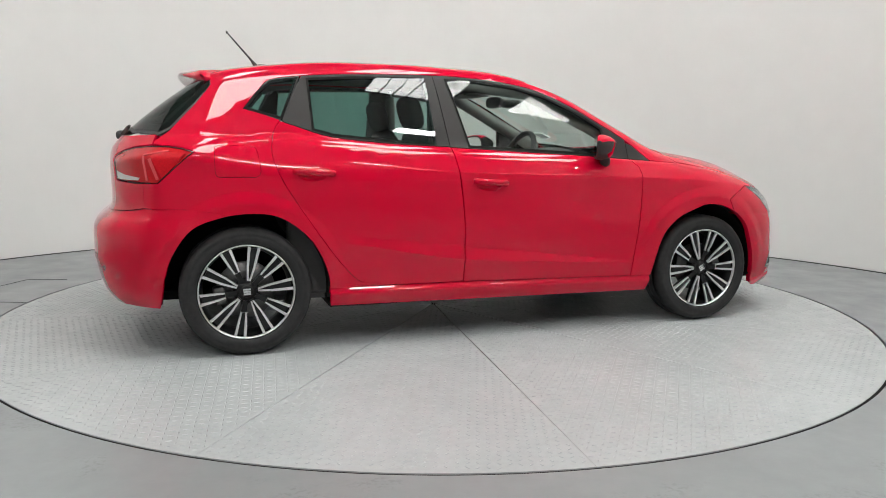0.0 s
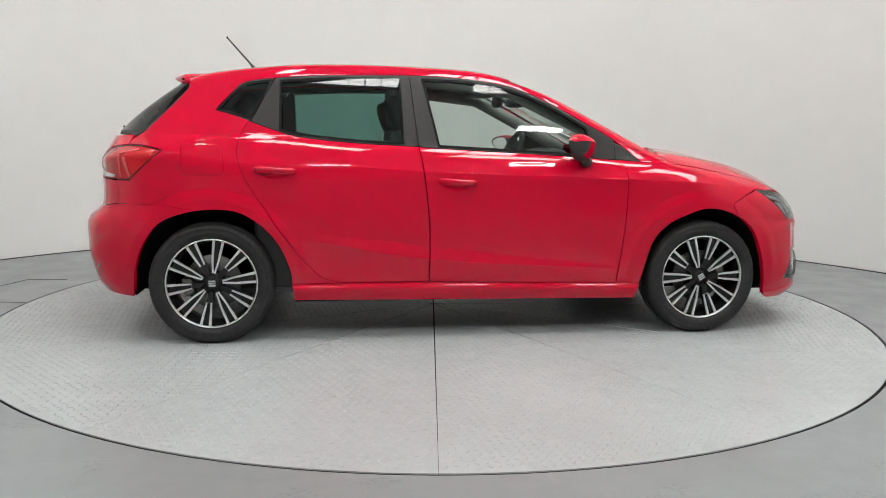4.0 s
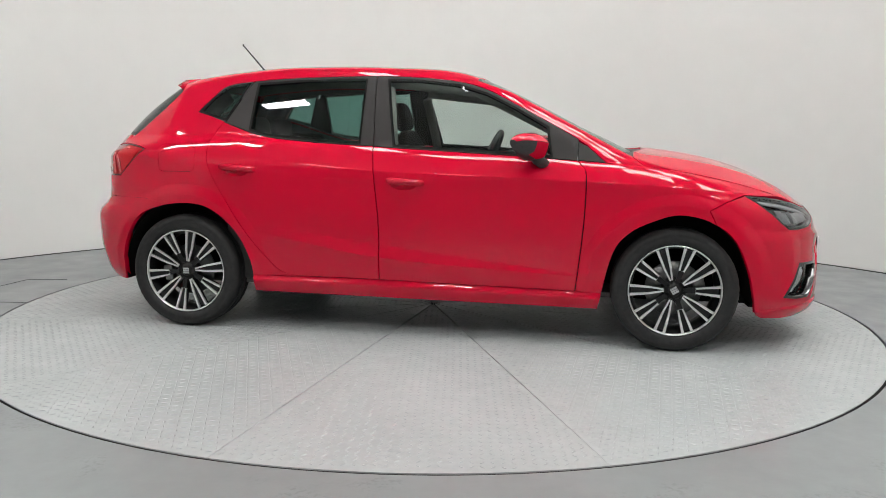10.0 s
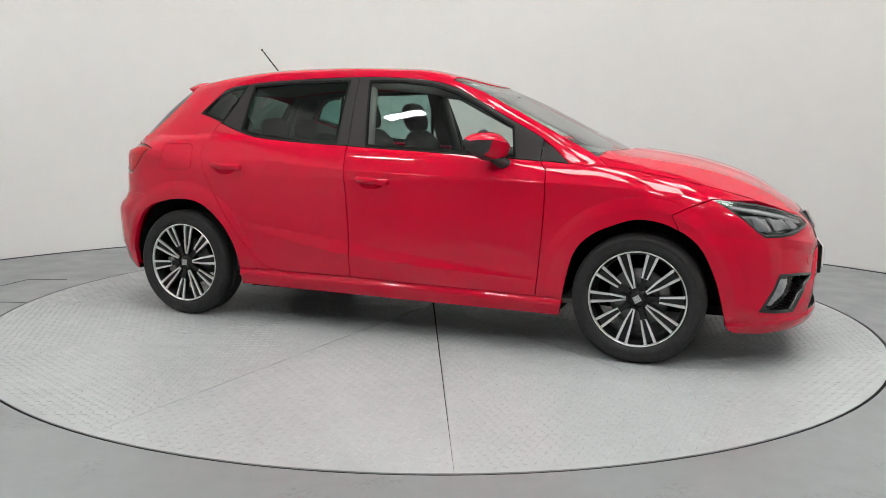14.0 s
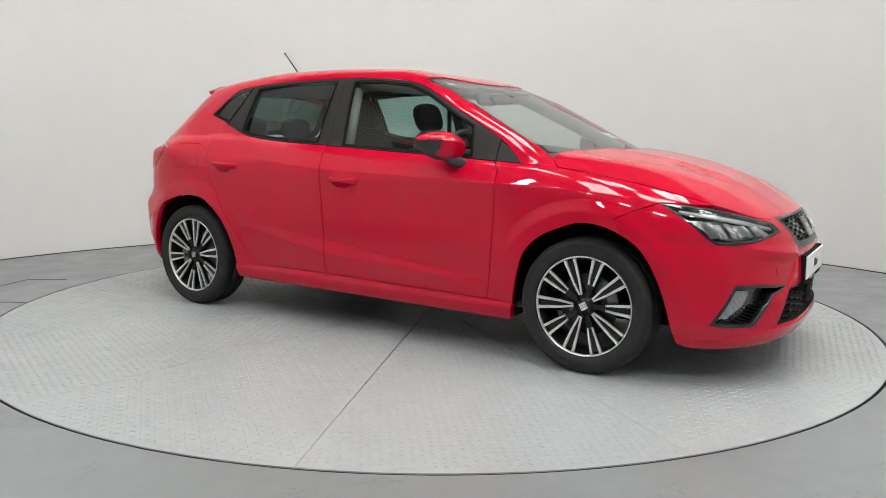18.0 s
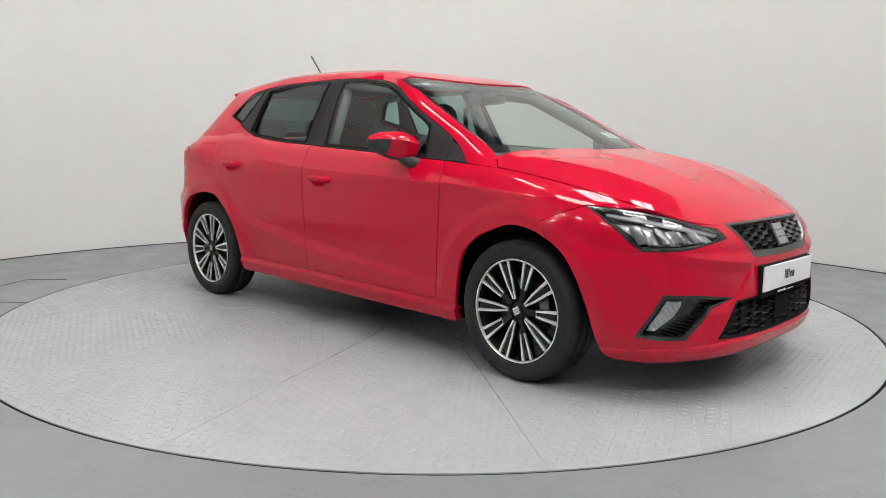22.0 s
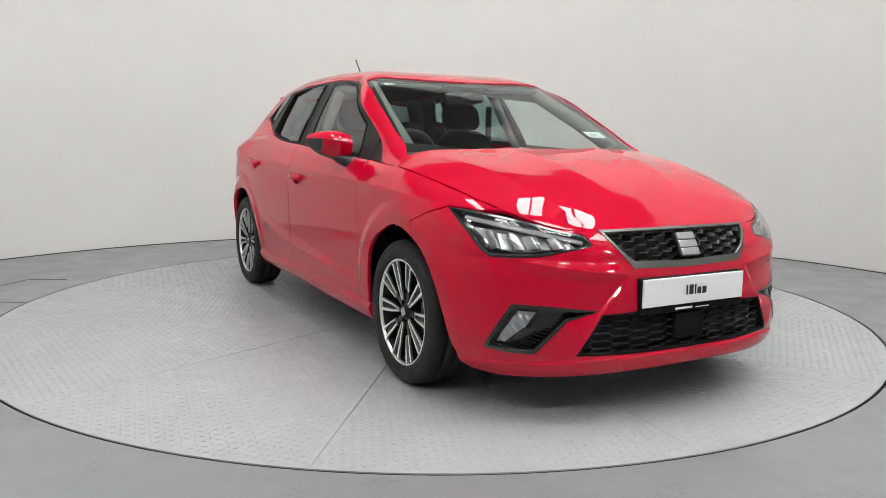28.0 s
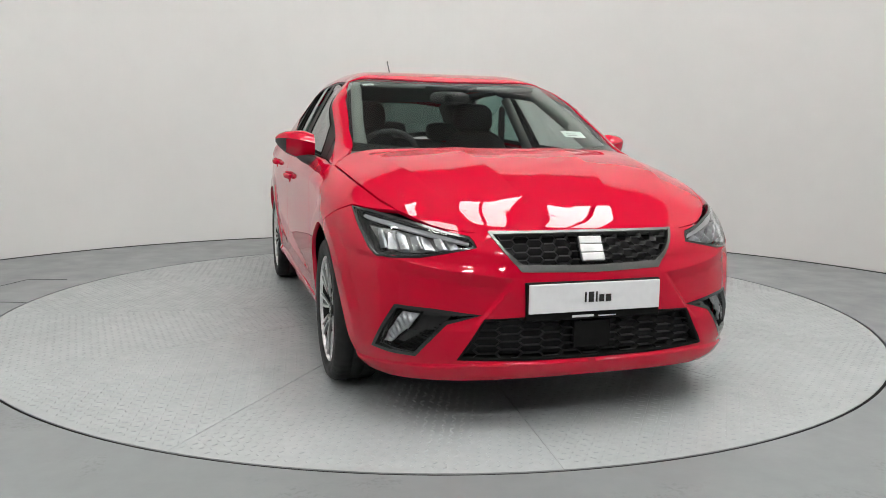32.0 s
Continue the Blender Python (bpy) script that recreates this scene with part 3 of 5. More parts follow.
# ---- outlines of the panels, (x, z) on the flank ----
SILL_LOW = [(-0.885, 0.218), (0.03, 0.206), (0.917, 0.197)]
DOOR_LOW = [(-0.641, 0.302), (-0.2, 0.300), (0.802, 0.281)]
FRONT_ARCH = smooth([(0.917, 0.197), (0.924, 0.241), (0.979, 0.483), (1.058, 0.587), (1.17, 0.645), (1.283, 0.676), (1.42, 0.650), (1.539, 0.570), (1.614, 0.428), (1.65, 0.30), (1.672, 0.186)], 5)
REAR_ARCH = smooth([(-0.885, 0.218), (-0.899, 0.378), (-0.978, 0.539), (-1.118, 0.652), (-1.26, 0.676), (-1.404, 0.655), (-1.523, 0.604), (-1.61, 0.484), (-1.65, 0.36), (-1.671, 0.234)], 5)
REAR_DOOR_EDGE = smooth([(-1.10, 1.108), (-1.135, 1.05), (-1.152, 0.948), (-1.115, 0.836), (-1.031, 0.696), (-0.894, 0.496), (-0.79, 0.37), (-0.728, 0.322), (-0.641, 0.302)], 5)
B_GAP = smooth([(-0.200, 0.300), (-0.200, 0.589), (-0.231, 0.873), (-0.250, 0.988)], 4)
FRONT_DOOR_EDGE = smooth([(0.802, 0.281), (0.833, 0.599), (0.839, 0.855), (0.815, 0.905), (0.795, 0.929)], 4)
BELT = smooth([(-1.269, 1.160), (-1.178, 1.135), (-1.10, 1.108), (-1.026, 1.082), (-0.848, 1.031), (-0.558, 1.003), (-0.250, 0.988), (-0.153, 0.981), (0.455, 0.950), (0.666, 0.937), (0.795, 0.929), (0.935, 0.920)], 4)
WINDOW_TOP = smooth([(-1.269, 1.160), (-1.192, 1.250), (-1.128, 1.308), (-0.965, 1.334), (-0.698, 1.352), (-0.28, 1.361), (-0.04, 1.352), (0.171, 1.328), (0.322, 1.285), (0.472, 1.211), (0.62, 1.132), (0.801, 1.031), (0.935, 0.920)], 4)
QUARTER_GLASS = [(-1.258, 1.163), (-1.192, 1.243), (-1.122, 1.301), (-0.998, 1.320), (-1.088, 1.117), (-1.178, 1.141)]
REAR_GLASS = [(-0.948, 1.318), (-0.697, 1.335), (-0.335, 1.341), (-0.325, 1.004), (-0.558, 1.012), (-0.848, 1.040), (-0.945, 1.066)]
FRONT_GLASS = [(-0.215, 1.338), (-0.04, 1.336), (0.17, 1.310), (0.321, 1.264), (0.471, 1.191), (0.645, 1.093), (0.668, 0.947), (0.455, 0.959), (-0.145, 0.989)]
CANT = curve([(-1.42, 0.46), (-1.3, 0.49), (-1.0, 0.51), (-0.5, 0.53), (0.0, 0.537), (0.262, 0.562)])
SCREEN_EDGE = [(0.262, 0.562), (0.45, 0.605), (0.65, 0.638), (0.82, 0.662), (1.005, 0.684)]
HOOD_EDGE = [(1.115, 0.775), (1.276, 0.762), (1.418, 0.745), (1.56, 0.720), (1.661, 0.695), (1.765, 0.652)]
HOOD_NOSE = [(1.765, 0.652), (1.852, 0.588), (1.918, 0.508), (1.962, 0.40), (1.972, 0.30), (1.980, 0.0)]


def between(line, a, b, axis=0):
    """The part of a line whose coordinate lies between a and b."""
    lo, hi = min(a, b), max(a, b)
    return [p for p in line if lo - 1e-6 <= p[axis] <= hi + 1e-6]


def handle_cup(x0, x1, z):
    """The outline of the dished cup behind a door handle."""
    xm = (x0 + x1) / 2 - 0.008
    return [(xm + 0.066 * math.cos(t), z - 0.008 + (0.027 if math.sin(t) < 0 else 0.020) * math.sin(t)) for t in np.linspace(0, 2 * math.pi, 29)[:-1]]


def even(P, N, A, B):
    """The panes of a flank lie on one evenly bent sheet."""
    sheet = -0.022 * A + 0.03 * A * A - 0.1855 * B + 0.31 * B * B
    P = P.copy()
    P[:, 1] = sheet + np.percentile(P[:, 1] - sheet, 45)
    return P


def build_flank(car, flip):
    """All panels of one flank: sill, wing, doors with their glass, quarter panel."""
    fine = 0.03 if flip else 0.0125
    arcs = [[(cx + 0.478 * math.cos(a), 0.30 + 0.478 * math.sin(a)) for a in np.linspace(0.15, 3.0, 60)] for cx in (-1.277, 1.277)]
    lines = arcs + [[(x, float(CREASE(x))) for x in np.arange(-1.52, 1.60, 0.04)], [(x, float(SCALLOP(x))) for x in np.arange(-0.88, 0.87, 0.04)]]
    sill_poly = SILL_LOW + [p for p in FRONT_ARCH if p[1] < 0.278 and p[0] < 1.2] + [(0.932, 0.278)] + DOOR_LOW[::-1] + [(-0.893, 0.302)] + [p for p in REAR_ARCH if p[1] < 0.30 and p[0] > -1.2][::-1]
    panel("sill", sill_poly, "side", RED, car, gap=0.0015, flip=flip, res=0.008 if not flip else 0.03, depth=0.035, sink=-0.012,
          shape=lambda P, N, A, B: P - N * (0.020 * np.clip((B - np.interp(A, (-0.9, -0.2, 0.95), (0.302, 0.300, 0.278)) + 0.026) / 0.024, 0, 1) ** 1.3)[:, None])
    # unseen black sheet added behind the panels so their gaps look dark
    shell = SILL_LOW + [p for p in FRONT_ARCH if p[0] < 1.40] + [(1.40, 0.70), (1.45, 0.76), (1.30, 0.84), (0.95, 0.90), (0.80, 0.915)] + [p for p in BELT if -1.10 <= p[0] <= 0.795][::-1] + [(-1.30, 1.10), (-1.45, 0.94), (-1.55, 0.85), (-1.66, 0.75), (-1.60, 0.68)] + [p for p in REAR_ARCH if p[0] > -1.40][::-1]
    panel("inner_shell", shell, "side", LINER, car, res=0.06, depth=0, sink=0.026, gap=0.006, flip=flip, label="added black sheet behind the flank panels that keeps their gaps dark")
    # wing
    wing = FRONT_DOOR_EDGE + [(0.935, 0.919)] + [over(x, y) for x, y in HOOD_EDGE] + [(1.685, 0.767), (1.585, 0.775), (1.50, 0.742), (1.42, 0.702), (1.455, 0.632)]
    wing += [p for p in FRONT_ARCH if p[0] < 1.44 and p[1] > 0.278][::-1] + [(0.932, 0.278)]
    panel("front_wing", wing, "side", RED, car, gap=0.002, flip=flip, res=fine, creases=lines)
    # doors: skin, dark frame, glass
    belt_f = between(BELT, -0.250, 0.795)
    front = [DOOR_LOW[1]] + B_GAP[1:] + belt_f[1:] + FRONT_DOOR_EDGE[::-1][1:]
    front_door = panel("front_door", front, "side", RED, car, holes=[handle_cup(-0.156, 0.035, 0.803)], gap=0.0031, flip=flip, res=fine, creases=lines, label="red front door with a body-coloured handle")
    belt_r = between(BELT, -1.10, -0.250)
    rear = REAR_DOOR_EDGE + [DOOR_LOW[1]] + B_GAP[1:] + belt_r[::-1][1:]
    rear_door = panel("rear_door", rear, "side", RED, car, holes=[handle_cup(-1.062, -0.862, 0.857)], gap=0.0031, flip=flip, res=fine, creases=lines, label="red rear door with a body-coloured handle")
    top_f = [p for p in WINDOW_TOP if p[0] >= -0.283 and p[0] <= 0.801]
    frame_f = belt_f[:] + [(0.797, 1.026)] + top_f[::-1] + [(-0.283, 1.361)]
    panel("window_frame", frame_f, "side", TRIM, front_door, holes=[FRONT_GLASS], res=0.03, gap=0.002, flip=flip, label="dark grey door frame and pillar trim", sink=0.002)
    top_r = [p for p in WINDOW_TOP if -0.975 <= p[0] <= -0.283]
    frame_r = [(-1.09, 1.106)] + belt_r[1:] + [(-0.283, 1.361)] + top_r[::-1] + [(-0.975, 1.331)]
    panel("window_frame", frame_r, "side", TRIM, rear_door, holes=[REAR_GLASS], res=0.03, gap=0.002, flip=flip, label="dark grey door frame and pillar trim", sink=0.002)
    quarter_top = [p for p in WINDOW_TOP if p[0] <= -0.98] + [(-0.98, 1.331)]
    frame_q = quarter_top + [(-1.095, 1.107)] + [p for p in BELT if p[0] < -1.10][::-1]
    fq = panel("quarter_window", frame_q, "side", BLACK, car, holes=[QUARTER_GLASS], res=0.03, gap=0.002, flip=flip, label="small dark quarter window behind the rear door", sink=0.002)
    tri_f = [p for p in BELT if p[0] >= 0.795] + [p for p in WINDOW_TOP if p[0] >= 0.801][::-1] + [(0.799, 1.02)]
    panel("pillar_trim", tri_f, "side", TRIM, car, res=0.03, gap=0.002, flip=flip, label="dark triangular trim at the front pillar", sink=0.002)
    for poly, mat, owner in ((FRONT_GLASS, GLASS, front_door), (REAR_GLASS, TINTED, rear_door), (QUARTER_GLASS, TINTED, fq)):
        g = panel("pane", poly, "side", mat, owner, res=0.03, depth=0, sink=0.004, flip=flip, shape=even, label="clear greenish glass" if mat is GLASS else "dark tinted glass")
        panel("seal", inset(poly, -0.004), "side", LINER, owner, holes=[inset(poly, 0.008)], res=0.03, depth=0.012, sink=0.001, flip=flip, label="thin black rubber seal")
    # black sheets added behind the pillar trims to block light through the frame gaps
    for poly in ([(-1.005, 1.306), (-0.945, 1.314), (-0.943, 1.069), (-1.088, 1.127)], [(-0.338, 1.338), (-0.213, 1.335), (-0.147, 0.990), (-0.327, 1.006)]):
        panel("pillar_backing", poly, "side", BLACK, car, res=0.04, depth=0, sink=0.022, flip=flip, label="added black backing that stops light through the pillar gap")
    # quarter panel, roof rail and front pillar in one pressing, with the window opening
    cant = [over(x, float(CANT(x))) for x in np.linspace(-1.405, 0.262, 24)]
    c_edge = [(-1.672, 0.990), (-1.664, 1.006), (-1.601, 1.05), (-1.54, 1.115), (-1.471, 1.189), (-1.43, 1.24), (-1.405, 1.275)]
    body = REAR_DOOR_EDGE[:-1] + [(-0.641, 0.302), (-0.893, 0.302)] + [p for p in REAR_ARCH if p[1] > 0.302 and p[0] > -1.345]
    body += [(-1.345, 0.669), (-1.50, 0.698), (-1.66, 0.700), (-1.72, 0.702), (-1.72, 0.8125), (-1.658, 0.811), (-1.559, 0.905), (-1.494, 0.961), (-1.544, 0.977), (-1.604, 0.986)] + c_edge + cant
    body += [over(x, y) for x, y in SCREEN_EDGE[1:]] + [over(1.06, 0.715), over(1.112, 0.777), (0.935, 0.921)] + WINDOW_TOP[::-1][1:] + [p for p in BELT if -1.269 < p[0] < -1.10]
    window = clean(BELT + WINDOW_TOP[::-1])
    ring = c_edge[2:] + [(x, z - 0.012) for x, z in cant] + [over(x, y) for x, y in SCREEN_EDGE[1:-1]] + [(1.0, 0.955), (0.97, 0.885), (-1.1, 1.03), (-1.35, 1.02)]
    panel("inner_frame", ring, "side", PLASTIC_GREY, car, holes=[inset(window, -0.004)], res=0.05, depth=0, sink=0.028, flip=flip, label="dark grey lining of the roof rail and pillars")
    flap = [(-1.412, 0.965), (-1.408, 0.980), (-1.395, 0.987), (-1.245, 0.987), (-1.225, 0.978), (-1.215, 0.955), (-1.205, 0.870), (-1.212, 0.850), (-1.230, 0.841), (-1.390, 0.841), (-1.405, 0.847), (-1.412, 0.865)]
    panel("body_side", body, "side", RED, car, holes=[] if flip else [flap], gap=0.0, flip=flip, res=fine, creases=lines, label="red quarter panel, roof rail and front pillar")
    if not flip:
        panel("fuel_flap", flap, "side", RED, car, gap=0.0025, label="red rounded fuel filler flap", res=0.03)


def build_ends(car):
    """Nose, tail, bonnet, roof and screens."""
    # headlamp outline
    lamp = [fr(1.585, -0.783, 0.772), fr(1.646, -0.784, 0.737), fr(1.722, -0.776, 0.684), fr(1.775, -0.756, 0.634), fr(1.81, -0.733, 0.608), fr(1.865, -0.684, 0.607), fr(1.933, -0.602, 0.614), fr(2.0, -0.42, 0.651),
            fr(1.985, -0.425, 0.670), fr(1.965, -0.437, 0.688), fr(1.916, -0.518, 0.706), fr(1.852, -0.594, 0.730), fr(1.774, -0.667, 0.750), fr(1.685, -0.731, 0.765)]
    grille = [fr(1.962, -0.368, 0.702), fr(2.015, -0.318, 0.632), fr(2.054, -0.27, 0.568), fr(2.067, 0.0, 0.561)]
    low = [fr(2.05, -0.405, 0.407), fr(2.035, -0.45, 0.33), fr(2.02, -0.497, 0.258), fr(2.065, -0.25, 0.252), fr(2.076, 0.0, 0.250)]
    low_top = [fr(2.076, 0.0, 0.415), fr(2.065, -0.25, 0.413)]
    fog = [fr(1.89, -0.694, 0.443), fr(1.85, -0.728, 0.36), fr(1.803, -0.753, 0.276), fr(1.877, -0.702, 0.266), fr(1.95, -0.626, 0.265), fr(2.008, -0.53, 0.385), fr(2.046, -0.415, 0.419), fr(2.018, -0.503, 0.430), fr(1.975, -0.58, 0.439)]
    arch = [fside(*p) for p in FRONT_ARCH if p[0] > 1.455]
    bottom = [fr(1.72, -0.765, 0.168), fr(1.824, -0.70, 0.162), fr(1.95, -0.56, 0.172), fr(2.03, -0.3, 0.183), fr(2.05, 0.0, 0.185)]
    half = [fr(2.05, 0.0, 0.185)] + bottom[::-1][1:] + arch[::-1] + [fside(1.455, 0.632), fside(1.42, 0.702), fside(1.50, 0.742)] + lamp[:8] + lamp[8:11] + [fr(1.955, -0.42, 0.700), fr(1.962, -0.37, 0.7085), fr(1.975, -0.2, 0.710), fr(1.98, 0.0, 0.710)]
    full = lambda h: clean(mirrored(h, "front"))
    g_full = full(grille[::-1])[::1]
    g_full = full([grille[3], grille[2], grille[1], grille[0], fr(1.975, -0.2, 0.7030), fr(1.98, 0.0, 0.7030)])
    l_full = full([low[4], low[3], low[2], low[1], low[0], low_top[1], low_top[0]])
    flip_arc = lambda h: [(math.pi * ARC - p[0], p[1]) for p in h]
    half_lines = [[front_at(y, float(FOLD(y))) for y in np.arange(0.29, 0.80, 0.02)], [front_at(0.291 + 0.84 * (0.551 - z), z) for z in np.linspace(0.545, 0.40, 12)],
                  [front_at(y, float(CHIN(y))) for y in np.arange(0.02, 0.80, 0.025)]]
    bumper_lines = half_lines + [flip_arc(line) for line in half_lines]
    panel("front_bumper", full(half), "front", RED, car, holes=[g_full, l_full, fog, flip_arc(fog)], gap=0.0015, res=0.012, depth=0.03, creases=bumper_lines, label="red front bumper with sharp pressed lines")
    bonnet = [(1.185, 0.0), (1.172, 0.25), (1.13, 0.45), (1.075, 0.61), (1.06, 0.715)] + HOOD_EDGE[:-1] + smooth(HOOD_NOSE, 3)
    panel("bonnet", clean(mirrored([(p[0], -p[1]) for p in bonnet], "top")), "top", RED, car, gap=0.002, res=0.011, creases=[[(x, sg * float(line(x))) for x in np.arange(1.10, 1.97, 0.03)] for line in (HOOD_OUTER, HOOD_INNER) for sg in (-1, 1)], label="red bonnet with four pressed lines")
    roof = [(0.31, 0.0), (0.30, 0.2), (0.282, 0.40), (0.262, 0.562)] + [(x, float(CANT(x))) for x in np.linspace(0.262, -1.405, 24)[1:]] + [(-1.41, 0.3), (-1.415, 0.0)]
    panel("roof", clean(mirrored([(p[0], -p[1]) for p in roof], "top")), "top", RED, car, res=0.04, depth=0.02, label="red roof")
    panel("headlining", clean(mirrored([(p[0] - 0.02, -p[1] * 0.99) for p in roof], "top")), "top", LINING, car, res=0.06, depth=0, sink=0.035, label="pale grey headlining")
    screen = [(1.165, 0.0), (1.152, 0.25), (1.11, 0.45), (1.055, 0.615), (1.005, 0.684)] + SCREEN_EDGE[::-1][1:] + [(0.275, 0.40), (0.30, 0.2), (0.31, 0.0)]
    sc = clean(mirrored([(p[0], -p[1]) for p in screen], "top"))

    def straight(P, N, A, B):
        """The screen runs on straight under the bonnet's rear edge."""
        P = P.copy()
        P[:, 2] -= np.clip(TOP(A) - (TOP(0.72) - 0.48 * (A - 0.72)), 0, 1) * (1 - np.clip(np.abs(B) / 0.70, 0, 1) ** 4) * np.clip((A - 0.72) / 0.1, 0, 1)
        return P

    ws = panel("windscreen", sc, "top", GLASS, car, res=0.04, depth=0, sink=0.005, shape=straight, label="clear greenish windscreen")
    panel("screen_border", inset(sc, -0.002), "top", BLACK_GLOSS, ws, holes=[[(p[0] - 0.055 * min(max((p[0] - 0.8) / 0.15, 0), 1), p[1]) for p in inset(sc, 0.018)]], res=0.03, depth=0.004, sink=0.006, shape=straight, label="black printed glass border, broad along the lower edge")
    cowl = [(1.185, 0.0), (1.172, 0.25), (1.13, 0.45), (1.075, 0.61), (1.06, 0.715), (1.005, 0.684), (1.055, 0.615), (1.11, 0.45), (1.152, 0.25), (1.165, 0.0)]
    panel("cowl", clean(mirrored([(p[0], -p[1]) for p in cowl], "top")), "top", BLACK, car, res=0.04, depth=0.02, sink=0.012, label="black plastic cowl below the windscreen")
    # grilles
    front_grille = panel("front_grille", g_full, "front", BLACK, car, depth=0, sink=0.045, label="black honeycomb radiator grille in a satin grey frame")
    panel("frame", g_full, "front", FRAME_GREY, front_grille, holes=[[(p[0], p[1] + (0.017 if p[1] < 0.62 else 0.0)) for p in inset(g_full, 0.008)]], depth=0.03, sink=-0.003, res=0.015, label="satin grey metal frame")
    honeycomb(front_grille, inset(g_full, 0.010), 0.066, 0.027, 0.014, 0.55)
    lower = panel("lower_grille", l_full, "front", BLACK, car, depth=0, sink=0.05, label="black honeycomb lower air intake")
    panel("lip", l_full, "front", LINER, lower, holes=[inset(l_full, 0.008)], depth=0.045, sink=0.001, res=0.02)
    honeycomb(lower, inset(l_full, 0.004), 0.092, 0.028, 0.022, 0.55)
    sensor = [fr(2.07, -0.07, 0.385), fr(2.07, -0.07, 0.29), fr(2.07, 0.07, 0.29), fr(2.07, 0.07, 0.385)]
    panel("radar_cover", sensor, "front", LINER, lower, depth=0.03, sink=0.008, res=0.03, label="flat black sensor cover")
    for flip in (False, True):
        h = flip_arc if flip else (lambda q: q)
        fl = panel("fog_lamp", h(fog), "front", BLACK_GLOSS, car, depth=0, sink=0.05, label="fog lamp in a black slanted surround")
        panel("surround", h(fog), "front", BLACK_GLOSS, fl, holes=[inset(h(fog), 0.012)], depth=0.045, sink=-0.002, res=0.015)
        lensp = [fr(1.900, -0.688, 0.426), fr(1.856, -0.724, 0.345), fr(1.826, -0.742, 0.288), fr(1.875, -0.706, 0.286), fr(1.930, -0.652, 0.350), fr(1.962, -0.612, 0.424)]
        panel("reflector", h(inset(lensp, 0.012)), "front", REFLECTOR, fl, depth=0.01, sink=0.03, res=0.005, label="bright faceted reflector", shape=lambda P, N, A, B: P + N * (0.006 * np.abs(np.sin(B * 60)) + 0.005 * np.abs(np.sin(A * 150 + B * 80)))[:, None])
        panel("lens", h(lensp), "front", LENS, fl, depth=0.004, sink=0.010, res=0.025)
        for k in range(12):
            u = k / 11
            p, q = Vector(fr(1.895, -0.682, 0.29)).lerp(Vector(fr(2.012, -0.53, 0.405)), u), Vector(fr(1.935, -0.648, 0.275)).lerp(Vector(fr(2.025, -0.50, 0.402)), u)
            n = (q - p).normalized()
            n = Vector((-n.y, n.x)) * 0.002
            panel("fin", h([tuple(p - n), tuple(q - n), tuple(q + n), tuple(p + n)]), "front", LINER, fl, depth=0.02, sink=0.022, res=0.05)
        # headlamp: black tray, bright reflector blades, clear lens
        hl = panel("headlight", h(lamp), "front", BLACK_GLOSS, car, depth=0, sink=0.05, label="slanted clear headlight with bright reflector blades")
        panel("rim", h(lamp), "front", BLACK_GLOSS, hl, holes=[inset(h(lamp), 0.007)], depth=0.045, sink=0.001, res=0.02)
        tray = [fr(1.70, -0.755, 0.725), fr(1.80, -0.725, 0.650), fr(1.86, -0.675, 0.634), fr(1.94, -0.58, 0.640), fr(1.972, -0.47, 0.655), fr(1.93, -0.52, 0.690), fr(1.80, -0.66, 0.722)]
        panel("bowl", h(tray), "front", SATIN, hl, depth=0.01, sink=0.040, res=0.02, label="grey lamp bowl")
        for k in range(7):
            c = Vector(fr(1.775, -0.70, 0.676)).lerp(Vector(fr(1.955, -0.49, 0.668)), k / 6)
            hgt = 0.037 - 0.0028 * k
            blade = [(c.x - 0.018 - 0.012, c.y + hgt), (c.x - 0.014 + 0.012, c.y - hgt), (c.x + 0.018 + 0.012, c.y - hgt * 0.9), (c.x + 0.012 - 0.012, c.y + hgt * 0.8)]
            panel("reflector", h(blade), "front", REFLECTOR, hl, depth=0.012, sink=0.028, res=0.012, label="bright reflector blade", shape=lambda P, N, A, B: P + N * (0.010 * np.sin(A * 90 + B * 60))[:, None])
        drl = [fr(1.66, -0.755, 0.757), fr(1.77, -0.68, 0.741), fr(1.90, -0.54, 0.707), fr(1.975, -0.44, 0.677), fr(1.975, -0.44, 0.668), fr(1.90, -0.545, 0.695), fr(1.77, -0.685, 0.729), fr(1.66, -0.76, 0.748)]
        panel("light_strip", h(drl), "front", STRIP, hl, depth=0.01, sink=0.02, res=0.03, label="pale running light strip")
        low_strip = [fr(1.80, -0.725, 0.622), fr(1.93, -0.60, 0.628), fr(1.97, -0.45, 0.650), fr(1.97, -0.45, 0.644), fr(1.93, -0.605, 0.620), fr(1.80, -0.730, 0.615)]
        panel("light_strip", h(low_strip), "front", BLACK, hl, depth=0.01, sink=0.022, res=0.03)
        panel("lens", h(lamp), "front", LENS, hl, depth=0.006, sink=0.002, gap=0.002, res=0.03, label="clear curved lens")
    # plate, its holder, badge, parking sensors
    plate_x = 2.086
    number_plate = part("number_plate", box(plate_x, plate_x + 0.008, -0.257, 0.257, 0.425, 0.529, 0.003), WHITE_PLATE, car, "white number plate with dark lettering bars", smooth=False)
    part("plate_holder", box(plate_x - 0.03, plate_x - 0.001, -0.262, 0.262, 0.396, 0.533, 0.004), LINER, number_plate, "black plate holder with a small pale line of print", smooth=False)
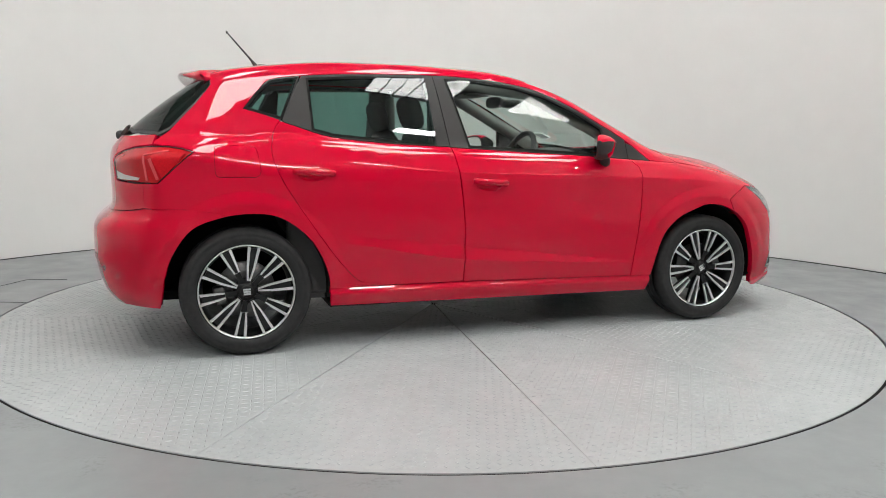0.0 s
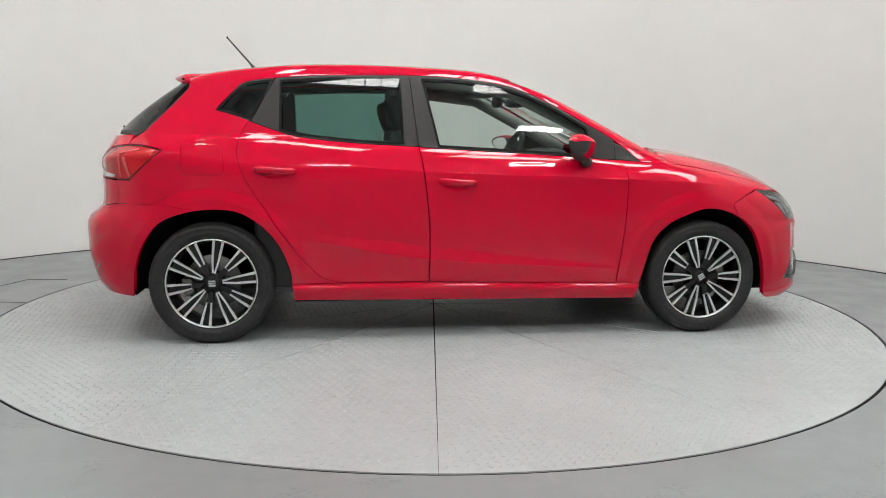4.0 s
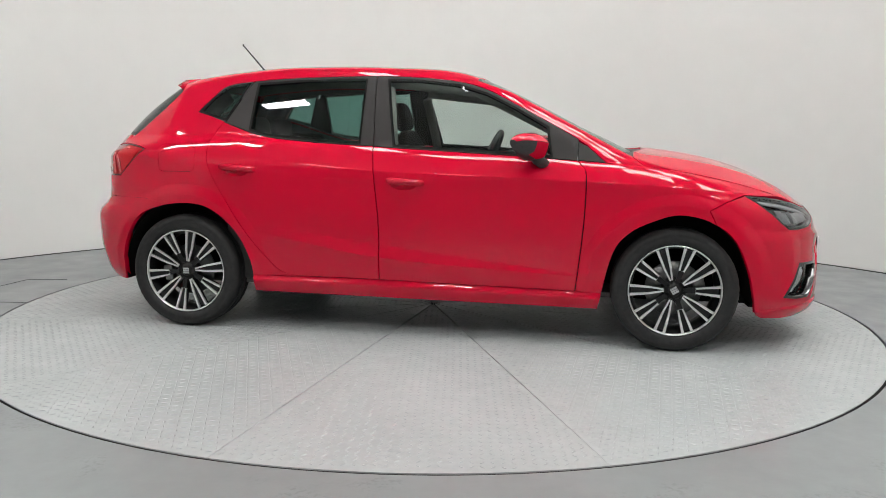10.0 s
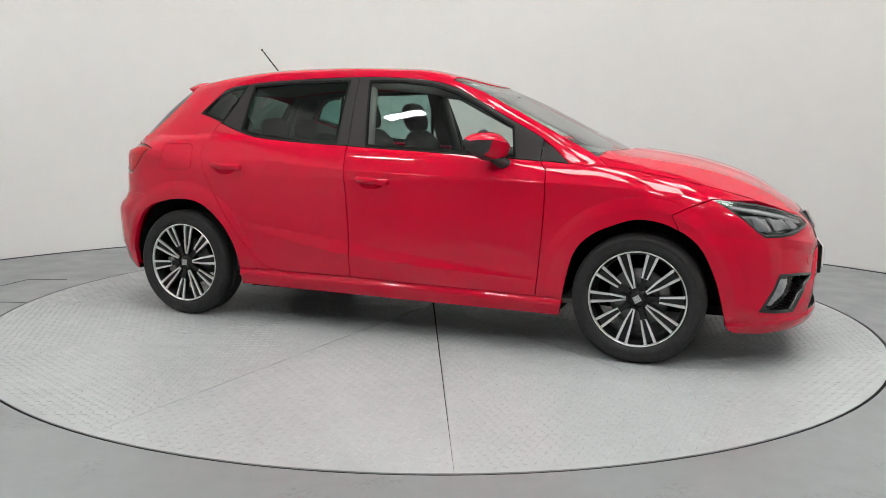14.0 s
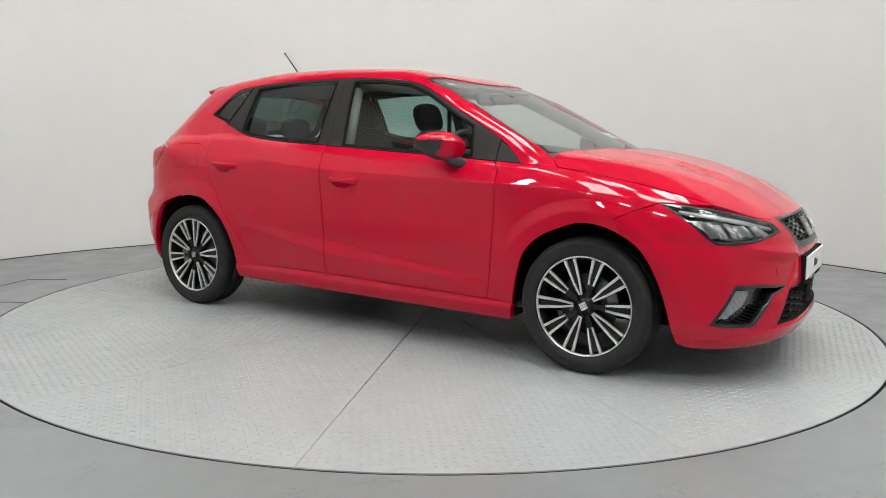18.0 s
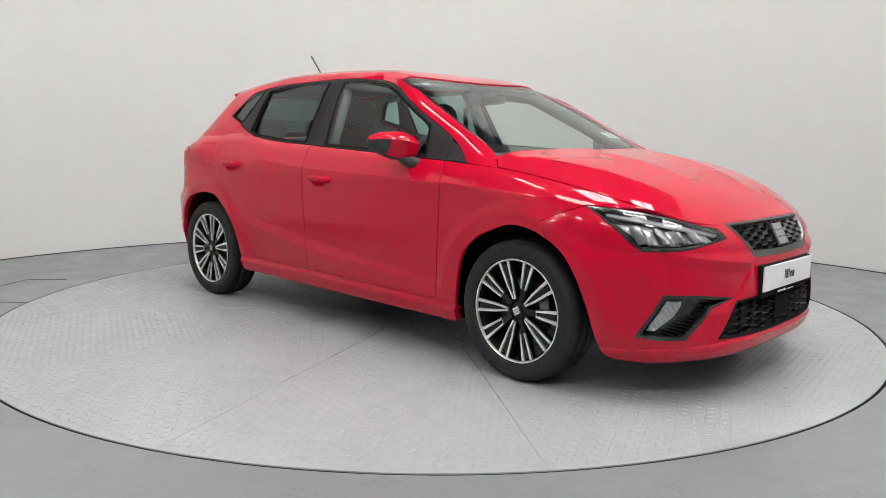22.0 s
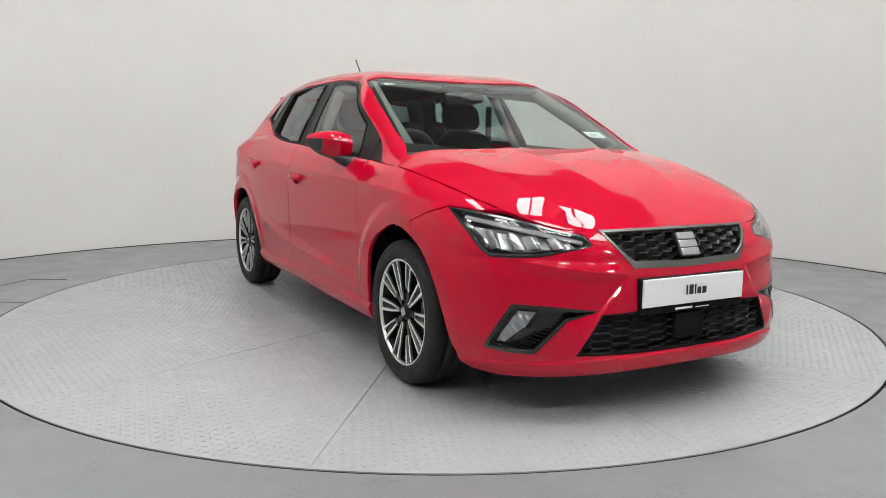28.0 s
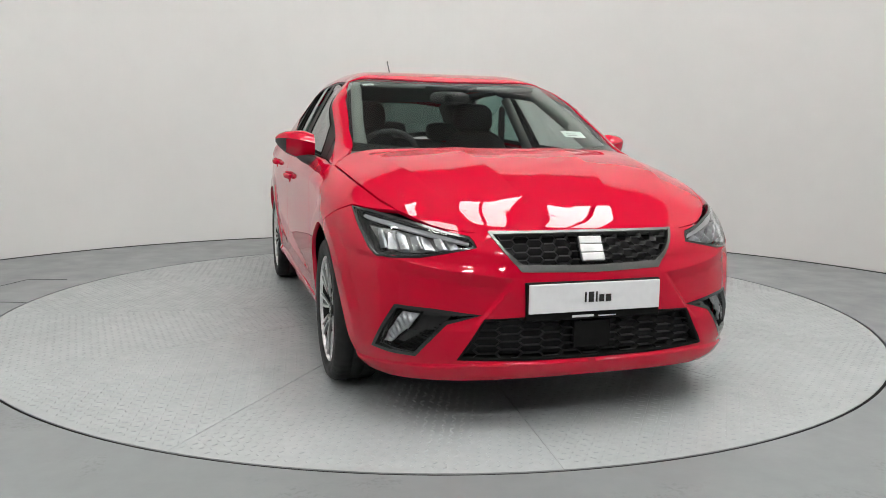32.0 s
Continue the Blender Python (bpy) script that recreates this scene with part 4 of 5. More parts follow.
    for y, w, hh in ((-0.042, 0.007, 0.037), (-0.020, 0.021, 0.037), (0.001, 0.007, 0.037), (0.021, 0.019, 0.026), (0.048, 0.021, 0.026)):
        part("lettering_bar", box(plate_x + 0.0075, plate_x + 0.0092, y - w / 2, y + w / 2, 0.459, 0.459 + hh), INK, number_plate, smooth=False)
    for y, w in ((-0.045, 0.085), (0.05, 0.07)):
        part("print_bar", box(plate_x - 0.0015, plate_x + 0.0005, y - w / 2, y + w / 2, 0.404, 0.404 + (0.008 if w > 0.08 else 0.004)), WHITE_PLATE, number_plate, smooth=False)
    lean = Matrix.Translation((2.036, 0, 0.640)) @ Matrix.Rotation(radians(-29), 4, "Y")
    badge = part("badge", box(-0.02, 0.004, -0.046, 0.046, -0.050, 0.050, 0.004, m=lean), BLACK_GLOSS, car, "bright metal slatted badge on the grille", smooth=False)
    for zc in (-0.032, 0.0, 0.032):
        part("slat", box(-0.01, 0.012, -0.045, 0.045, zc - 0.0150, zc + 0.0150, 0.003, m=lean), BADGE, badge, smooth=False)
    # tail
    t_lamp = [rr(-1.85, -0.513, 0.934), rr(-1.797, -0.594, 0.962), rr(-1.751, -0.646, 0.976), rr(-1.676, -0.710, 0.985), rr(-1.604, -0.760, 0.984), rr(-1.544, -0.795, 0.975), rr(-1.496, -0.820, 0.960), rr(-1.559, -0.827, 0.905), rr(-1.658, -0.804, 0.813), rr(-1.754, -0.736, 0.815), rr(-1.838, -0.593, 0.824)]
    gate_top = [rr(-1.672, -0.690, 0.998), rr(-1.655, -0.66, 1.035), rr(-1.76, -0.53, 1.028), rr(-1.81, 0.0, 1.034)]
    bump_half = [rr(-1.9, 0.0, 0.235), rr(-1.86, -0.5, 0.238), rr(-1.78, -0.66, 0.240), rside(-1.672, 0.234)] + [rside(*p) for p in REAR_ARCH if p[0] < -1.35][::-1] + [rside(-1.345, 0.669), rside(-1.50, 0.698), rside(-1.66, 0.700), rside(-1.72, 0.700), rr(-1.78, -0.71, 0.688), rr(-1.86, -0.5, 0.675), rr(-1.92, 0.0, 0.67)]
    rmir = lambda q: clean(mirrored(q, "front"))
    panel("rear_bumper", rmir(bump_half), "rear", RED, car, gap=0.0015, res=0.03, depth=0.03, label="red rear bumper with a broad ledge")
    gate = [rr(-1.92, 0.0, 0.672), rr(-1.86, -0.5, 0.677), rr(-1.78, -0.71, 0.69), rside(-1.72, 0.702), rside(-1.72, 0.8120), rr(-1.754, -0.736, 0.812), rr(-1.838, -0.593, 0.820), rr(-1.853, -0.508, 0.937), rr(-1.797, -0.590, 0.965), rr(-1.751, -0.642, 0.979), rr(-1.676, -0.706, 0.988)] + gate_top
    tg = panel("tailgate", rmir(gate), "rear", RED, car, gap=0.0015, res=0.03, label="red tailgate")
    rear_glass = [(-1.415, 0.30), (-1.41, 0.562), (-1.48, 0.605), (-1.60, 0.664), (-1.645, 0.660), (-1.70, 0.60), (-1.76, 0.50), (-1.80, 0.3), (-1.81, 0.0)]
    rg = [(-1.42, 0.0)] + rear_glass
    rgp = clean(mirrored([(p[0], -p[1]) for p in rg], "top"))
    panel("rear_window", rgp, "top", REAR_TINT, car, res=0.04, depth=0.004, sink=0.003, label="dark tinted rear window")
    panel("window_border", inset(rgp, -0.012), "top", BLACK, tg, holes=[inset(rgp, 0.03)], res=0.03, depth=0.006, sink=0.004)
    for flip in (False, True):
        h = flip_arc if flip else (lambda q: q)
        tl = panel("tail_light", h(t_lamp), "rear", RED_LENS_DEEP, car, depth=0.02, sink=0.004, gap=0.0025, res=0.025, label="arrow-shaped red tail light with a pale strip")
        panel("rim", h(t_lamp), "rear", BLACK_GLOSS, tl, holes=[inset(h(t_lamp), 0.0045)], depth=0.012, sink=0.001, gap=0.002, res=0.02, label="thin black lamp rim")
        bar = [rr(-1.680, -0.772, 0.934), rr(-1.66, -0.755, 0.957), rr(-1.532, -0.807, 0.953), rr(-1.572, -0.822, 0.908), rr(-1.640, -0.808, 0.838)]
        panel("lens", h(bar), "rear", RED_LENS, tl, depth=0.004, sink=-0.0005, res=0.02, label="bright red wedge of the lamp")
        for (x0, y0, z0), (x1, y1, z1), w in (((-1.716, -0.756, 0.938), (-1.703, -0.779, 0.826), 0.004), ((-1.690, -0.780, 0.925), (-1.658, -0.803, 0.832), 0.006), ((-1.716, -0.756, 0.942), (-1.60, -0.775, 0.962), 0.003)):
            p, q = Vector(rr(x0, y0, z0)), Vector(rr(x1, y1, z1))
            n = (q - p).normalized()
            n = Vector((-n.y, n.x)) * w
            panel("light_guide", h([tuple(p - n), tuple(q - n), tuple(q + n), tuple(p + n)]), "rear", GUIDE, tl, depth=0.004, sink=-0.002, res=0.03, label="pale red light guide")
        pale = [rr(-1.837, -0.597, 0.866), rr(-1.80, -0.67, 0.851), rr(-1.735, -0.752, 0.839), rr(-1.742, -0.748, 0.827), rr(-1.818, -0.641, 0.829), rr(-1.832, -0.606, 0.833)]
        panel("reversing_lens", h(pale), "rear", CLEAR_PLASTIC, tl, depth=0.004, sink=-0.0015, res=0.025, label="pale reversing light strip")


def honeycomb(owner, poly, pw, ph, sink, thick=0.7):
    """Flattened hexagonal mesh bars set in a grille opening."""
    q = np.array(poly)
    x0, x1, y0, y1 = q[:, 0].min(), q[:, 0].max(), q[:, 1].min(), q[:, 1].max()
    V, F = [], []
    hexa = [(-0.5, 0), (-0.33, 0.5), (0.33, 0.5), (0.5, 0), (0.33, -0.5), (-0.33, -0.5)]
    nx, ny = int((x1 - x0) / (pw * 0.83)) + 2, int((y1 - y0) / ph) + 2
    cx0 = math.pi * ARC / 2
    for i in range(-nx, nx + 1):
        for j in range(-ny, ny + 1):
            cx, cy = cx0 + i * pw * 0.83, (y0 + y1) / 2 + (j + (0.5 if i % 2 else 0)) * ph
            if not inside_poly(np.array([cx]), np.array([cy]), poly)[0]:
                continue
            A, B, D = [], [], []
            for s, dd in ((0.99, 0.0), (0.99, -0.02), (0.84, -0.02), (0.88, 0.003), (0.96, 0.003)):
                bar_low = s < 0.9
                s = 1 - (1 - s) * thick
                for hx, hy in hexa:
                    A.append(cx + hx * pw * s)
                    B.append(cy + hy * ph * (s - 0.04 * thick if bar_low else s))
                    D.append(sink - dd - (0.004 if s < 0.95 else 0))
            A, B, D = np.array(A), np.array(B), np.array(D)
            P = surf("front", A, np.clip(B, 0.2, 0.7))
            C = np.stack((np.full(len(A), 1.3), np.zeros(len(A)), P[:, 2]), -1)
            N = P - C
            N /= np.linalg.norm(N, axis=1)[:, None]
            P = P - N * D[:, None]
            b = len(V)
            V += P.tolist()
            for r0, r1 in ((2, 3), (3, 4), (4, 0)):
                for k in range(6):
                    l = (k + 1) % 6
                    F.append((b + r0 * 6 + k, b + r0 * 6 + l, b + r1 * 6 + l, b + r1 * 6 + k))
    part("honeycomb", (V, F), GRILLE, owner, "black honeycomb mesh", smooth=False)


def build_wheel(car, x, sgn):
    """A wheel on its hub: tyre, rim with ten forked spokes, nuts, brake. Local y points outwards."""
    hub = new("wheel")
    hub.parent = car
    hub.location = (x, sgn * 0.752, 0.305)
    hub.rotation_euler = (0, 0, math.pi if sgn < 0 else 0)
    tilt = 19 if x > 0 else -10
    hub["label"] = "black and bright alloy wheel with ten forked spokes"
    tread = [(0.296, -0.085), (0.304, -0.07), (0.306, -0.03), (0.302, -0.028), (0.302, -0.022), (0.3065, -0.02), (0.3065, 0.02), (0.302, 0.022), (0.302, 0.028), (0.306, 0.03), (0.304, 0.07), (0.296, 0.085)]
    side = [(0.285, 0.0955), (0.272, 0.0985), (0.268, 0.0965), (0.262, 0.0990), (0.245, 0.0975), (0.232, 0.092), (0.226, 0.086), (0.224, 0.070)]
    ring, faces = lathe([(r, -o) for r, o in side[::-1]] + tread + side, 192)
    row = len(side) * 2 + len(tread)
    # cross grooves cut into the tread and its shoulders
    for i, v in enumerate(ring):
        n, r = i // row, math.hypot(v[0], v[2])
        if (n % 4 == 0 and v[1] > 0.024 or n % 4 == 2 and v[1] < -0.024 or n % 8 == 5 and abs(v[1]) < 0.021) and r > 0.284:
            c = (r - 0.0014) / r
            ring[i] = (v[0] * c, v[1], v[2] * c)
    part("tyre", (ring, faces), RUBBER, hub, "black rubber tyre with a blocky tread")
    part("rim_barrel", lathe([(0.222, -0.09), (0.206, -0.08), (0.198, 0.0), (0.205, 0.055), (0.219, 0.075), (0.2245, 0.086)], 96), ALLOY_DARK, hub)
    part("rim_edge", lathe([(0.2245, 0.086), (0.2235, 0.0885), (0.2192, 0.0885), (0.2170, 0.084), (0.2155, 0.076)], 96), ALLOY, hub, "bright machined rim edge")
    spin = Matrix.Rotation(radians(tilt), 4, "Y")

    def bar(pts, w, y0, y1):
        """A flat bar along (across, radius) points in the wheel's plane."""
        vs, fs = [], []
        for k, ((a, r), ww) in enumerate(zip(pts, w)):
            for s, y in ((-1, y0[k]), (-1, y1[k]), (1, y1[k]), (1, y0[k])):
                vs.append(Vector((a + s * ww, y, r)))
        for k in range(len(pts) - 1):
            for e in range(4):
                fs.append((k * 4 + e, k * 4 + (e + 1) % 4, k * 4 + 4 + (e + 1) % 4, k * 4 + 4 + e))
        fs += [(0, 1, 2, 3), tuple(range(4 * len(pts) - 1, 4 * len(pts) - 5, -1))]
        return vs, fs

    def turned(mesh, a):
        m = spin @ Matrix.Rotation(radians(a), 4, "Y")
        return [m @ v for v in mesh[0]], mesh[1]

    for k in range(10):
        long = k % 2 == 0
        r0 = 0.051 if long else 0.100
        in_half = 0.0045 if long else 0.0108
        half = 0.0225 if long else 0.0222
        a = k * 36
        sp = part("spoke", turned(bar([(0, 0.045), (0, r0 + 0.03), (0, 0.206)], (0.010, 0.013 if long else 0.015, 0.022), (0.03, 0.035, 0.05), (0.066, 0.068, 0.076)), a), ALLOY_DARK, hub, smooth=False)
        for s in (-1, 1):
            part("spoke_edge", turned(bar([(s * in_half, r0), (s * 0.0150, r0 + (0.065 if long else 0.035)), (s * half, 0.2135)], (0.0038, 0.0048, 0.0066), (0.066, 0.070, 0.074), (0.074, 0.0785, 0.0855)), a), ALLOY, sp, "bright machined spoke edge", smooth=False)
        if not long:
            part("spoke_edge", turned(bar([(-in_half - 0.004, r0), (in_half + 0.004, r0)], (0.004, 0.004), (0.066, 0.066), (0.074, 0.074)), a), ALLOY, sp, smooth=False)
    part("hub_disc", lathe([(0.0, 0.066), (0.030, 0.066), (0.034, 0.060), (0.056, 0.054), (0.062, 0.044), (0.062, 0.02)], 40), ALLOY_DARK, hub)
    cap = part("hub_cap", lathe([(0.0, 0.076), (0.024, 0.0755), (0.029, 0.072), (0.030, 0.06)], 32), ALLOY_DARK, hub, "black hub cap with a small bright badge")
    for zc in (-0.011, 0.0, 0.011):
        bm = box(-0.017, 0.017, 0.0755, 0.0785, zc - 0.0046, zc + 0.0046)
        bmesh.ops.transform(bm, matrix=spin @ Matrix.Rotation(radians(12), 4, "Y"), verts=bm.verts)
        part("badge_slat", bm, CHROME, cap, smooth=False)
    for k in range(5):
        m = spin @ Matrix.Rotation(radians(k * 72 + 36), 4, "Y")
        c = m @ Vector((0, 0, 0.054))
        part("nut_well", lathe([(0.0165, 0.050), (0.0165, 0.0585), (0.0145, 0.0600), (0.0125, 0.050)], 20, "y", c), ALLOY_DARK, hub)
        part("wheel_nut", lathe([(0.0, 0.066), (0.0075, 0.066), (0.0095, 0.063), (0.0105, 0.050)], 8, "y", c), BLACK_GLOSS, hub, smooth=False)
    part("brake_disc", lathe([(0.06, 0.018), (0.135, 0.018), (0.138, 0.012), (0.135, 0.0)], 48), STEEL, hub, "bare steel brake disc")
    part("brake_caliper", box(-0.045, 0.045, -0.02, 0.045, 0.095, 0.150, 0.01, m=Matrix.Rotation(radians(-75 if x > 0 else 100) * sgn * -1, 4, "Y")), SATIN, hub)
    return hub


def build_underside(car):
    for x in (-1.277, 1.277):
        for sgn in (-1, 1):
            vs, fs = [], []
            n = 28
            for i in range(n + 1):
                a = math.pi * (1.05 - 1.10 * i / n)
                for y in (0.45, 0.60, 0.78):
                    vs.append((x + 0.385 * math.cos(a), sgn * y, 0.30 + 0.385 * math.sin(a)))
            for i in range(n):
                for k in range(2):
                    fs.append((i * 3 + k, i * 3 + k + 1, i * 3 + 4 + k, i * 3 + 3 + k))
            k = len(vs)
            vs += [(x, sgn * 0.45, 0.30)]
            fs += [(i * 3, i * 3 + 3, k) for i in range(n)]
            part("wheel_liner", (vs, fs), LINER, car, "black felted wheel well liner")
    part("underbody", join(box(-0.88, 0.90, -0.76, 0.76, 0.19, 0.23, 0.01), box(-1.85, -0.88, -0.50, 0.50, 0.22, 0.27, 0.01), box(0.90, 1.97, -0.50, 0.50, 0.19, 0.24, 0.01),
                           box(1.68, 1.90, -0.57, 0.57, 0.185, 0.21, 0.01), box(-1.82, -1.68, -0.56, 0.56, 0.245, 0.27, 0.01)), LINER, car, "black underbody shield", smooth=False)
    part("exhaust_silencer", blob((-1.55, 0.30, 0.215), (0.22, 0.12, 0.05), (3, 3)), STEEL, car)
    part("rear_axle", tube([(-1.28, -0.70, 0.27), (-1.20, -0.45, 0.25), (-1.20, 0.45, 0.25), (-1.28, 0.70, 0.27)], 0.03), LINER, car)
    for sgn in (-1, 1):
        part("firewall_side", box(0.86, 0.90, sgn * 0.72 if sgn < 0 else 0.45, -0.45 if sgn < 0 else 0.72, 0.22, 0.80), LINER, car, smooth=False)


def seat(car, x, y, back_h=0.62):
    s = part("seat", blob((x, y, 0.44), (0.25, 0.24, 0.085), (4, 3.2)), FABRIC, car, "dark fabric seat with a headrest")
    lean = Matrix.Rotation(radians(-17), 4, "Y")
    part("backrest", blob((x - 0.285, y, 0.76), (0.075, 0.225, 0.335), (3.2, 3.4), (24, 18), m=lean), FABRIC, s)
    part("headrest", blob((x - 0.405, y, 1.165), (0.05, 0.135, 0.095), (3, 3), m=lean), FABRIC, s)
    for d in (-0.06, 0.06):
        part("headrest_post", tube([(x - 0.365, y + d, 1.03), (x - 0.395, y + d, 1.14)], 0.007), CHROME, s)
    return s


def build_cabin(car):
    part("cabin_floor", box(-1.40, 1.0, -0.72, 0.72, 0.235, 0.26), PLASTIC_GREY, car, "dark cabin floor", smooth=False)
    for sgn in (-1, 1):
        part("door_card", join(box(-0.20, 0.80, sgn * 0.74 - 0.03, sgn * 0.74 + 0.03, 0.26, 0.90, 0.02), box(-1.08, -0.24, sgn * 0.72 - 0.03, sgn * 0.72 + 0.03, 0.26, 0.955, 0.02)), DASH, car, "dark inner door panels", smooth=False)
        part("pillar_lining", tube([(-0.165, sgn * 0.69, 0.95), (-0.215, sgn * 0.535, 1.29)], 0.030), LINING, car, "pale grey inner middle pillar")
        part("pillar_lining", tube([over3(0.90, sgn * 0.625, -0.075), over3(0.62, sgn * 0.595, -0.075), over3(0.27, sgn * 0.535, -0.055), over3(-0.2, sgn * 0.50, -0.055)], 0.042), LINING, car, "pale inner front pillar")
        part("rear_pillar_lining", tube([(-1.40, sgn * 0.57, 0.96), (-1.28, sgn * 0.50, 1.18), (-1.2, sgn * 0.44, 1.27)], 0.06), PLASTIC_GREY, car)
        part("grab_handle", tube([(0.02, sgn * 0.47, 1.345), (-0.02, sgn * 0.465, 1.325), (-0.14, sgn * 0.465, 1.325), (-0.18, sgn * 0.47, 1.345)], 0.010), LINING, car)
        part("sun_visor", box(0.16, 0.34, sgn * 0.32 - 0.17, sgn * 0.32 + 0.17, 1.300, 1.318, 0.006, m=None), LINING, car)
        part("seat_belt", box(-0.30, -0.29, sgn * 0.545 - 0.02, sgn * 0.545 + 0.02, 0.5, 1.24, m=None), DASH, car, smooth=False)
    dash = part("dashboard", join(box(0.52, 1.02, -0.69, 0.69, 0.55, 0.925, 0.05, 3), box(0.42, 0.60, -0.66, 0.66, 0.60, 0.86, 0.05, 3)), DASH, car, "black dashboard with a binnacle and a centre screen")
    part("binnacle", blob((0.52, -0.36, 0.93), (0.12, 0.19, 0.055), (3, 2.5)), DASH, dash)
    part("screen", box(0.40, 0.42, -0.10, 0.12, 0.80, 0.93, 0.005), BLACK_GLOSS, dash)
    part("console", box(-0.25, 0.5, -0.10, 0.10, 0.26, 0.56, 0.04), DASH, car)
    # steering wheel on the car's right side
    m = Matrix.Translation((0.30, -0.36, 0.90)) @ Matrix.Rotation(radians(-66), 4, "Y")
    ring = [m @ Vector((0.182 * math.cos(a), 0.182 * math.sin(a), 0)) for a in np.linspace(0, 2 * math.pi, 41)[:-1]]
    sw = part("steering_wheel", tube(ring, 0.016, 10, closed=True), DASH, car, "black leather steering wheel")
    part("boss", blob(m @ Vector((0, 0, -0.01)), (0.07, 0.08, 0.03), (2.5, 2.5), m=m.to_3x3().to_4x4()), DASH, sw)
    for p in ((0, 0.175, 0), (0, -0.175, 0), (-0.175, 0, 0)):
        part("spoke", tube([m @ Vector((0, 0, -0.01)), m @ Vector(p)], (0.022, 0.014)), DASH, sw)
    seat(car, 0.06, -0.36)
    seat(car, 0.06, 0.36)
    bench = part("rear_bench", blob((-0.78, 0, 0.46), (0.24, 0.60, 0.09), (4, 3.5)), FABRIC, car, "dark fabric rear bench with three headrests")
    part("backrest", blob((-1.08, 0, 0.76), (0.08, 0.60, 0.28), (3.5, 3.5), m=Matrix.Rotation(radians(-20), 4, "Y")), FABRIC, bench)
    for y in (-0.40, 0.0, 0.40):
        part("headrest", blob((-1.20, y, 1.085), (0.05, 0.12, 0.07), (3, 3)), FABRIC, bench)
    part("parcel_shelf", box(-1.72, -1.24, -0.56, 0.56, 0.93, 0.955, 0.01), DASH, car, "dark parcel shelf")
    part("tailgate_lining", box(-1.80, -1.72, -0.50, 0.50, 0.35, 0.95, 0.02), PLASTIC_GREY, car)
    mir = part("inside_mirror", blob((0.31, 0.0, 1.255), (0.022, 0.115, 0.036), (3, 3)), BLACK, car, "black inside mirror behind the windscreen")
    part("stalk", tube([(0.32, 0, 1.26), (0.40, 0, 1.265)], 0.012), BLACK, mir)
    part("sensor_box", blob((0.42, 0.0, 1.250), (0.06, 0.06, 0.028), (3, 3)), BLACK, mir)
    for (x, y), (w, l), lab in (((0.885, 0.485), (0.115, 0.07), "white paper sticker inside the windscreen"), ((0.362, -0.475), (0.06, 0.030), "small white sticker in the screen's upper corner")):
        P = surf("top", np.array([x - l / 2, x + l / 2, x + l / 2, x - l / 2]), np.array([y - w / 2, y - w / 2, y + w / 2, y + w / 2])) - np.array([0.004, 0, 0.008])
        st = part("sticker", (P.tolist(), [(0, 1, 2, 3)]), PAPER, car, lab, smooth=False)
        if w > 0.1:
            for u in (0.25, 0.5):
                q = P[0] + (P[1] - P[0]) * (1 - u)
                e, g = P[3] - P[0], (P[1] - P[0]) * 0.06
                n = np.array([0.002, 0, 0.0025])
                part("print_bar", ([tuple(q + e * 0.15 + n), tuple(q + e * 0.6 + n), tuple(q + e * 0.6 + g + n), tuple(q + e * 0.15 + g + n)], [(0, 1, 2, 3)]), INK, st, smooth=False)


def over3(x, y, dz):
    p = surf("top", np.array([x]), np.array([y]))[0]
    return (float(p[0]), float(p[1]), float(p[2]) + dz)


